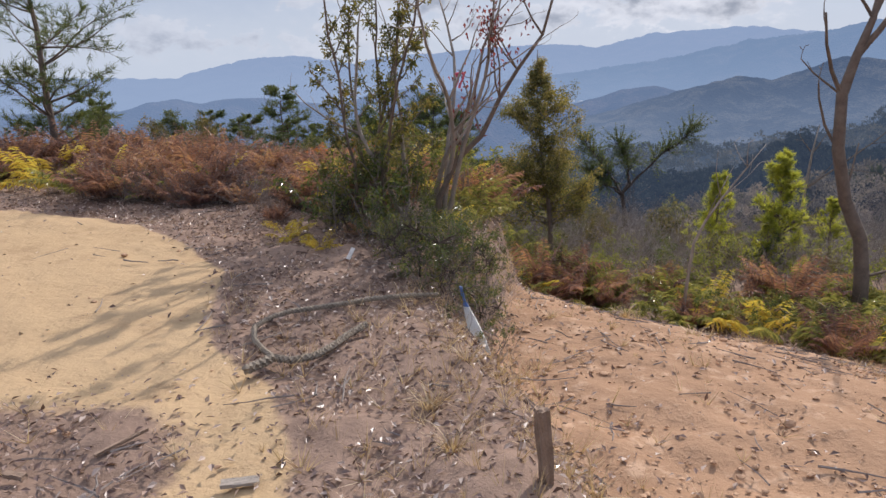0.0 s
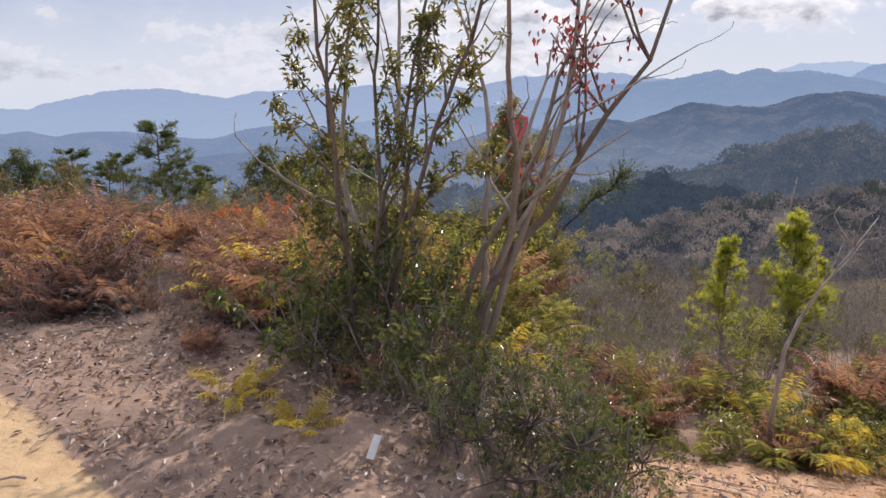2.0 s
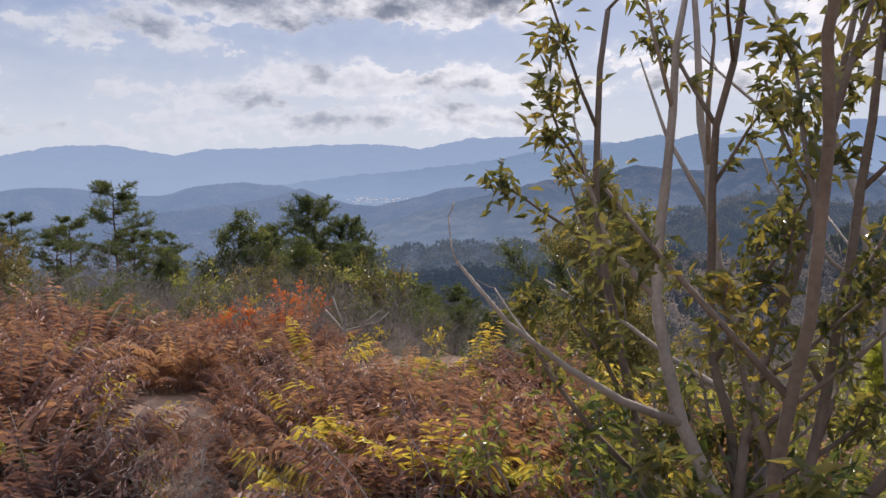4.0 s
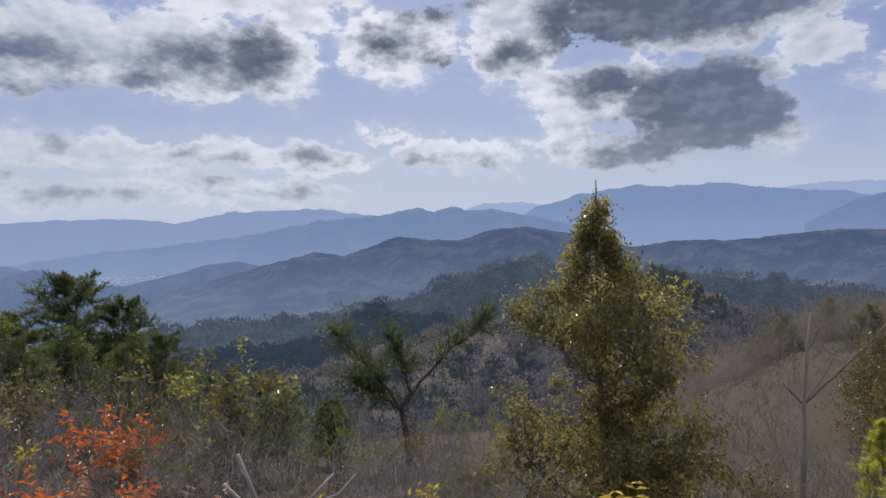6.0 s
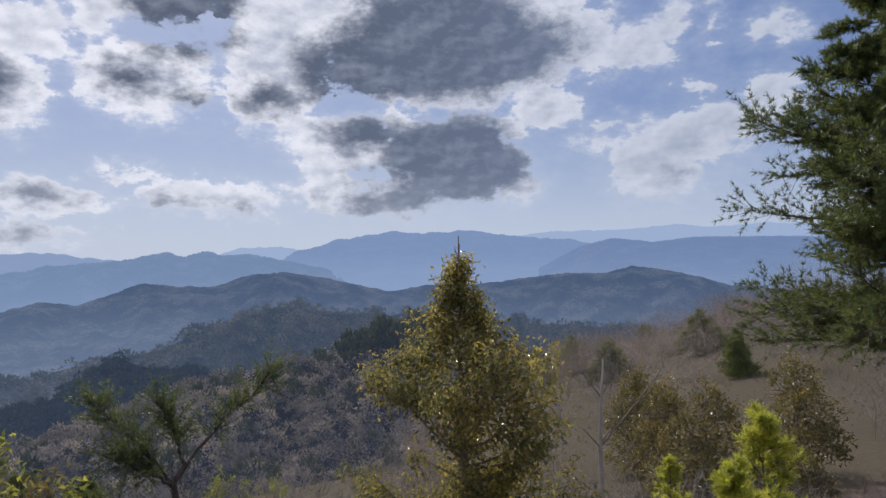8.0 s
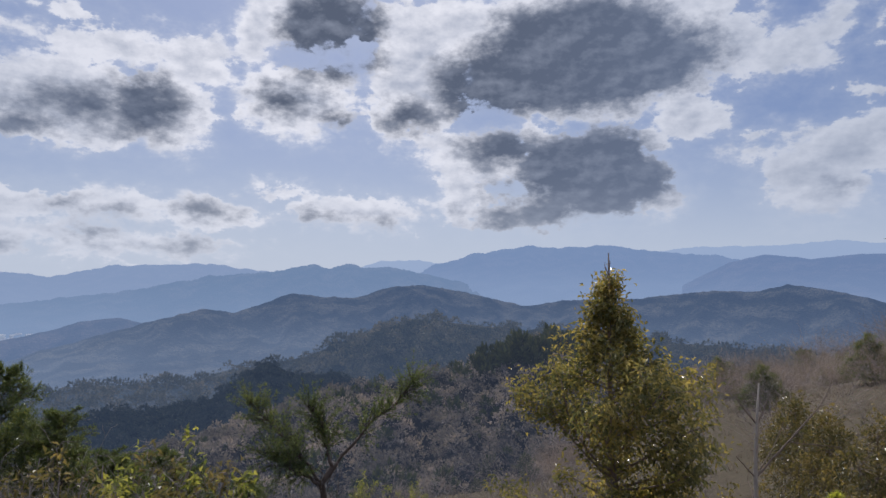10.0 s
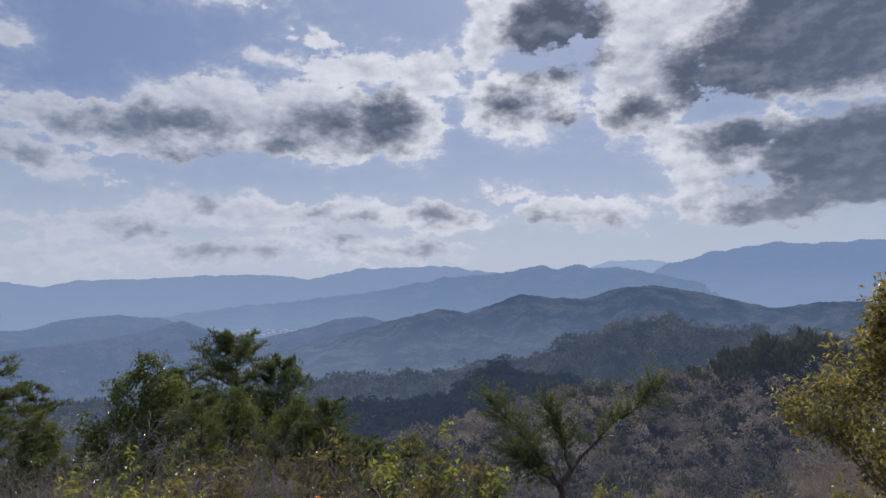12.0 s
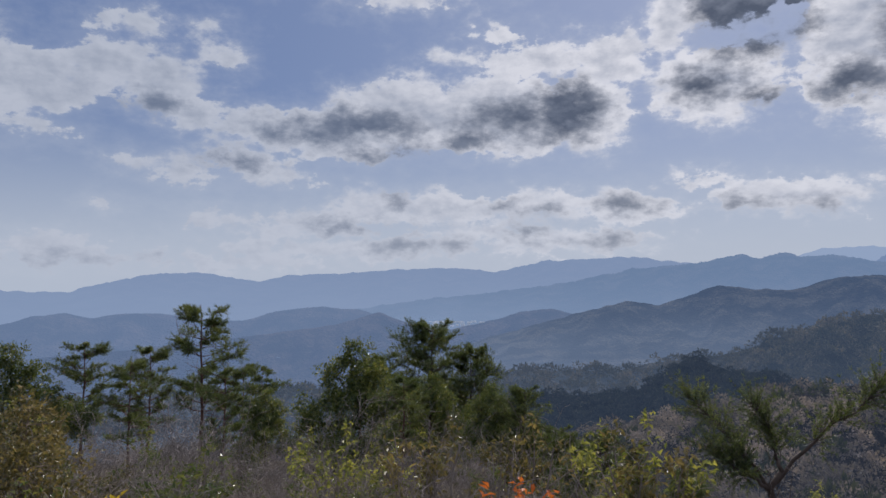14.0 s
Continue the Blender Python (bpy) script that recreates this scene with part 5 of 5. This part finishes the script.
for _ in range(34):                      # dark undergrowth below the viewpoint
    a, r = radians(rng.uniform(-45, 45)), rng.uniform(4.5, 9)
    bush(green[1:2], VIEW[0] + r * math.sin(a), VIEW[1] + r * math.cos(a), rng.uniform(.5, .85))
pale = [shrub("pale_shrub", "bleached leafless shrub with arching white twigs", 340 + i, 1.3, 6, BARK_PALE, group="bleached shrubs", spread=1.0, opts=dict(fork=.5, shorter=.6, leafy=-1, bare=[.15, .2, .25], bend=.19, rise=.0), r=.0062) for i in range(2)]
for x, y, s in ((2.2, 9.9, .8), (2.9, 10.6, .9), (1.6, 10.9, .7), (3.4, 9.3, .7), (5.6, 10.4, 1.0), (6.4, 11.6, 1.0), (7.4, 12.6, 1.1), (8.0, 11.4, 1.0), (.4, 11.2, .6), (7.6, 10.0, 1.0), (-4.6, 12.2, .8), (-5.6, 13.0, .9), (-3.9, 12.9, .7), (-6.6, 12.4, .9), (-2.4, 12.6, .6), (5.0, 9.9, .8)):
    bush(pale, x, y, s)
for _ in range(60):
    bush(pale, rng.uniform(.2, 7.5), rng.uniform(9.0, 14.5), rng.uniform(.6, 1.1))
for _ in range(16):
    bush(green[1:3], rng.uniform(-8, -1.5), rng.uniform(12, 16), rng.uniform(.5, .9))
for x, y, s in ((-3.95, 7.95, .5), (-3.2, 7.65, .42), (-1.9, 7.2, .4), (-2.6, 7.5, .38), (-4.9, 8.3, .5)):
    bush(bare, x, y, s)
for _ in range(16):
    bush(green[1:2], rng.uniform(-9, -2.6), rng.uniform(12.2, 19), rng.uniform(.6, 1.1))
ybush = shrub("yellow_shrub", "low shrub with bright yellow leaves", 330, .7, 7, TWIG, LEAF_YELLOW, .07, 4, "yellow shrubs", .5, dict(fork=.5, shorter=.5))
put(ybush, -3.1, 13.4, 0, .95)
for x, y, s in ((-3.8, 13.3, .9), (-1.4, 11.5, .65), (-.9, 11.3, .6), (-5.1, 14.6, 1.2), (-4.8, 14.0, 1.0)):
    copy_thing(ybush, at(x, y, x * 90, s))
rbush = shrub("orange_shrub", "low shrub with orange-red autumn leaves", 331, .75, 7, TWIG, LEAF_ORANGE, .07, 4, "orange shrubs", .5, dict(fork=.5, shorter=.5))
put(rbush, -1.95, 13.8, 0, .9)
copy_thing(rbush, at(-2.4, 11.8, 100, .8))
copy_thing(rbush, at(-2.75, 11.6, 200, .75))


def fallen_branch():
    rng = np.random.default_rng(5)
    root = thing("fallen_branch", "bleached forked dead branch caught in the shrubs", "branch")
    g = Geo()
    for pts in ([(-.16, .07, .5), (0, 0, .32), (.3, -.09, .42), (.38, -.1, .5)], [(-.1, .07, .62), (-.02, .02, .4), (0, 0, .32)], [(0, 0, .32), (.05, -.02, .1), (.07, 0, -.1)], [(.15, -.04, .37), (.3, -.04, .5)]):
        tube(g, np.array(pts), np.linspace(.011, .005, len(pts)), 6)
    part("limb", g, BARK_PALE, root, smooth=True)
    return root


put(fallen_branch(), -1.66, 11.2, 0, 1.0)


# ---------------------------------------------------------------- on the ground
def litter_zone(n, seed, test, x0, x1, y0, y1):
    rng = np.random.default_rng(seed)
    X, Y = rng.uniform(x0, x1, n), rng.uniform(y0, y1, n)
    keep = test(X, Y) > rng.uniform(0, 1, n)
    return X[keep], Y[keep], rng


def fallen_leaves():
    X, Y, rng = litter_zone(78000, 9, lambda x, y: np.clip(1 - sand_mask(x, y) * .985, 0, 1) * (1 - .85 * sstep(.15, .8, x - bank_x(y))) * sstep(9.6, 8.2, y), -6.5, 4.5, .8, 9.6)
    n = len(X)
    P = np.stack([X, Y, ground_z(X, Y) + rng.uniform(.0, .035, n)], 1)
    g = Geo()
    L = rng.uniform(.018, .058, n)
    leaf_block(g, P, rng.normal(0, 1, (n, 3)) * np.array([1, 1, .35]), L, L * rng.uniform(.3, .6, n), rng, .12)
    return tagged(part("leaf_litter", g, LITTER), "dry brown fallen leaves carpeting the bank", "leaf litter", kind="stuff")


def dry_grass():
    X, Y, rng = litter_zone(7000, 12, lambda x, y: np.clip(.5 * np.exp(-((x - bank_x(y) - .1) / .35) ** 2) + .05 + .22 * sstep(4.6, 3.6, y) * (x > -1.2) * (x < .6), 0, 1) * (1 - sand_mask(x, y)) * sstep(8, 6.5, y), -2.5, 4.5, 1.2, 8.0)
    g = Geo()
    n, k = len(X), 9
    P = np.stack([X, Y, ground_z(X, Y) - .01], 1)
    needle_block(g, P + rng.normal(0, .012, (n, 3)) * np.array([1, 1, 0]), np.tile([0, 0, 1.0], (n, 1)), rng.uniform(.05, .22, n), k, rng, .0028, .75)
    return tagged(part("dry_grass", g, STRAW), "short tufts of dry straw-coloured grass", "grass", kind="stuff")


def fallen_twigs():
    X, Y, rng = litter_zone(1500, 15, lambda x, y: .5 * (1 - .85 * sand_mask(x, y)) * sstep(9, 8, y), -6, 4.5, 1.0, 9.0)
    g = Geo()
    for x, y in zip(X, Y):
        a, ln = rng.uniform(0, 6.28), rng.uniform(.08, .38)
        s = np.linspace(-.5, .5, 4) * ln
        px, py = x + s * math.cos(a) + rng.normal(0, .006, 4), y + s * math.sin(a) + rng.normal(0, .006, 4)
        tube(g, np.stack([px, py, ground_z(px, py) + .02 + rng.uniform(0, .012)], 1), np.linspace(.005, .002, 4) * rng.uniform(.6, 1.5), 4)
    return tagged(part("fallen_twigs", g, TWIG), "thin dry twigs scattered over the ground", "twigs", kind="stuff")


def clods():
    X, Y, rng = litter_zone(16000, 18, lambda x, y: .03 + .9 * sstep(.2, .8, x - bank_x(y)) * sstep(8.4, 7.6, y + .45 * np.clip(x - 1.2, 0, 9)), -3.5, 5.5, 1.5, 8.4)
    ico = bmesh.new()
    bmesh.ops.create_icosphere(ico, subdivisions=1, radius=1)
    base = np.array([v.co[:] for v in ico.verts])
    fc = [tuple(v.index for v in f.verts) for f in ico.faces]
    ico.free()
    n = len(X)
    S = rng.gamma(1.3, .0058, n).clip(.003, .035)
    V = base[None] * rng.uniform(.65, 1.25, (n, len(base), 1)) * S[:, None, None] * np.array([1.2, 1, .65])
    V = V + np.stack([X, Y, ground_z(X, Y) + S * .2], 1)[:, None]
    g = Geo()
    g.add_block(V, fc)
    return tagged(part("clods", g, CLOD), "small crumbs and clods of orange clay", "clods", kind="stuff")


CLOD = rough_material("clay_clod", (.27, .15, .08), (.62, .40, .25), 8, 90)
fallen_leaves()
dry_grass()
fallen_twigs()
clods()


def twisted(geo, pts, r, turns, strands=3):
    """A laid rope along pts."""
    pts = np.array(pts, float)
    seg = np.concatenate([[0], np.cumsum(np.linalg.norm(np.diff(pts, axis=0), axis=1))])
    s = np.linspace(0, seg[-1], int(seg[-1] / .012))
    c = np.stack([np.interp(s, seg, pts[:, k]) for k in range(3)], 1)
    for k in range(2):
        c[1:-1] = (c[:-2] + 2 * c[1:-1] + c[2:]) / 4
    d = unit(np.gradient(c, axis=0))
    u = unit(np.cross(d, np.array([0, 0, 1.0])))
    w = np.cross(u, d)
    for q in range(strands):
        a = s * turns * 6.283 + q * 6.283 / strands
        tube(geo, c + r * .6 * (np.cos(a)[:, None] * u + np.sin(a)[:, None] * w), np.full(len(s), r * .62), 5)


def rope():
    root = thing("rope", "old twisted brown rope lying in a loop on litter", "rope")
    a = [(-.25, 4.55), (-.45, 4.47), (-.66, 4.42), (-.85, 4.37), (-1.03, 4.32), (-1.2, 4.26), (-1.3, 4.16), (-1.36, 4.0), (-1.3, 3.8), (-1.2, 3.65), (-1.11, 3.54)]
    b = [(-1.11, 3.54), (-1.0, 3.5), (-.88, 3.56), (-.8, 3.7), (-.74, 3.86), (-.66, 3.98)]
    for nm, p, r in (("strand", a, .016), ("strand", b, .020), ("frayed_end", [(-1.11, 3.54), (-1.15, 3.46), (-1.22, 3.38)], .026)):
        g = Geo()
        twisted(g, [(x, y, float(ground_z(x, y)) + r + .03) for x, y in p], r, 16)
        part(nm, g, ROPE, root)
    return root


rope()


def plank(name, label, size, m, mat, category="wood", seed=0):
    """A split, worn piece of timber."""
    rng = np.random.default_rng(seed)
    bm = bmesh.new()
    bmesh.ops.create_cube(bm, size=1)
    bmesh.ops.subdivide_edges(bm, edges=bm.edges[:], cuts=3, use_grid_fill=True)
    for v in bm.verts:
        v.co = Vector((v.co.x * size[0], v.co.y * size[1], v.co.z * size[2])) + Vector(rng.normal(0, min(size) * .09, 3))
    me = bpy.data.meshes.new(name)
    bm.to_mesh(me)
    bm.free()
    me.materials.append(mat)
    ob = new(name, me)
    ob.matrix_basis = m
    return tagged(ob, label, category)


plank("wooden_stake", "short weathered wooden stake driven into the bank", (.045, .045, .46), pose(.27, 2.46, float(ground_z(.27, 2.46)) + .12, 4, -6, 20), WOOD, "stake", 1)
plank("wood_scrap", "flat grey scrap of weathered wood on the sand", (.15, .045, .015), pose(-.95, 2.44, float(ground_z(-.95, 2.44)) + .02, 3, 0, 12), BARK_PALE, seed=2)
plank("wood_scrap", "dark chip of wood lying on the sand", (.10, .03, .018), pose(-1.9, 2.47, float(ground_z(-1.9, 2.47)) + .03, 3, 0, -15), WOOD, seed=3)
plank("stick", "broken stick lying among dry leaves", (.24, .014, .014), pose(-1.56, 2.7, float(ground_z(-1.56, 2.7)) + .04, 3, -6, 50), WOOD, "stick", 4)
plank("pale_leaf", "single pale curled leaf on the leaf litter", (.035, .11, .006), pose(-1.0, 5.46, float(ground_z(-1.0, 5.46)) + .06, 45, 10, -20), rough_material("pale_leaf", (.5, .46, .42), (.72, .68, .62), 30, 200), "leaf", 5)


def torn_sheet():
    """A narrow board's edge and hanging sheet held against the bank."""
    root = thing("white_board", "white board with a blue stripe leaning on the bank", "board")
    for nm, z0, z1, mat in (("panel", -.62, -.09, rough_material("white_paint", (.55, .54, .50), (.80, .79, .76), 10, 90, .6)), ("stripe", -.09, .03, rough_material("blue_paint", (.05, .12, .35), (.16, .26, .52), 10, 90, .5))):
        bm = bmesh.new()
        rows = 8
        vs = []
        for i in range(rows + 1):
            f = i / rows
            z = z0 + (z1 - z0) * f
            q = (z + .62) / .65
            w = .010 + .042 * math.sin(min(q * 1.1 + .06, 1) * math.pi) ** .8
            x, y = .10 - .17 * q + .02 * math.sin(q * 5), 4.22 + .30 * q
            vs.append([bm.verts.new(c) for c in ((x - w, y, z), (x + w, y - .02, z), (x + w, y + .012, z), (x - w, y + .03, z))])
        for a, b in zip(vs, vs[1:]):
            for j in range(4):
                bm.faces.new((a[j], a[(j + 1) % 4], b[(j + 1) % 4], b[j]))
        bm.faces.new(vs[0][::-1])
        bm.faces.new(vs[-1])
        me = bpy.data.meshes.new(nm)
        bm.to_mesh(me)
        bm.free()
        me.materials.append(mat)
        ob = new(nm, me)
        ob.parent = root
    return root


torn_sheet()


def ribbon():
    g = Geo()
    s = np.linspace(0, 1, 7)
    for k, dx in ((0, .0), (1, .05)):
        c = np.stack([-.14 + dx + .02 * np.sin(s * 4 + k), 6.55 + .01 * s, 1.40 - .13 * s], 1)
        v = np.concatenate([c - [.011, 0, 0], c + [.011, .004, 0]])
        g.add(v, [(i, i + 1, i + 8, i + 7) for i in range(6)])
    tube(g, [(-.15, 6.55, 1.40), (-.11, 6.56, 1.405), (-.06, 6.56, 1.40)], [.009, .012, .009], 6)
    ob = part("marking_ribbon", g, rough_material("pink_ribbon", (.55, .08, .14), (.75, .16, .22), 10, 90, .5))
    return tagged(ob, "pink marking ribbon tied to a thin branch", "ribbon")


ribbon()


def grass_tuft(name, label, seed, n, length, mat, droop=.35):
    rng = np.random.default_rng(seed)
    root = thing(name, label, "grass")
    g = Geo()
    for _ in range(n):
        a, q = rng.uniform(0, 6.28), rng.uniform(0, .05)
        b = np.array([q * math.cos(a), q * math.sin(a), -.02])
        out = np.array([math.cos(a), math.sin(a), 0])
        ln = length * rng.uniform(.5, 1.1)
        s = np.linspace(0, 1, 6)[:, None]
        c = b + s * ln * (np.array([0, 0, .9]) + out * rng.uniform(.1, .5)) + s ** 2.2 * ln * droop * (out - np.array([0, 0, 1.0])) * rng.uniform(.5, 1.6)
        sd = np.cross(out, [0, 0, 1.0]) * .004 * (1.05 - s)
        g.add(np.concatenate([c - sd, c + sd]), [(i, i + 1, i + 7, i + 6) for i in range(5)])
    part("blade_mass", g, mat, root)
    return root


t1 = grass_tuft("grass_tuft", "small tuft of dead brown grass on clay", 401, 60, .2, STRAW)
put(t1, 1.31, 5.77)
for x, y, s in ((1.66, 5.05, 1.0), (2.78, 6.75, .8), (-.22, 3.06, .9), (-.1, 2.7, 1.0), (1.0, 6.9, .6), (.3, 3.2, .9), (-.05, 3.6, .9), (.1, 2.1, 1.1), (.6, 5.2, .7)):
    copy_thing(t1, at(x, y, x * 200, s))
t2 = grass_tuft("silver_grass", "tall arching pale silver grass at the terrace edge", 402, 70, 1.0, STRAW, .6)
put(t2, 4.1, 7.3)
copy_thing(t2, at(4.6, 6.9, 100, .9))
copy_thing(t2, at(3.7, 7.7, 200, .7))
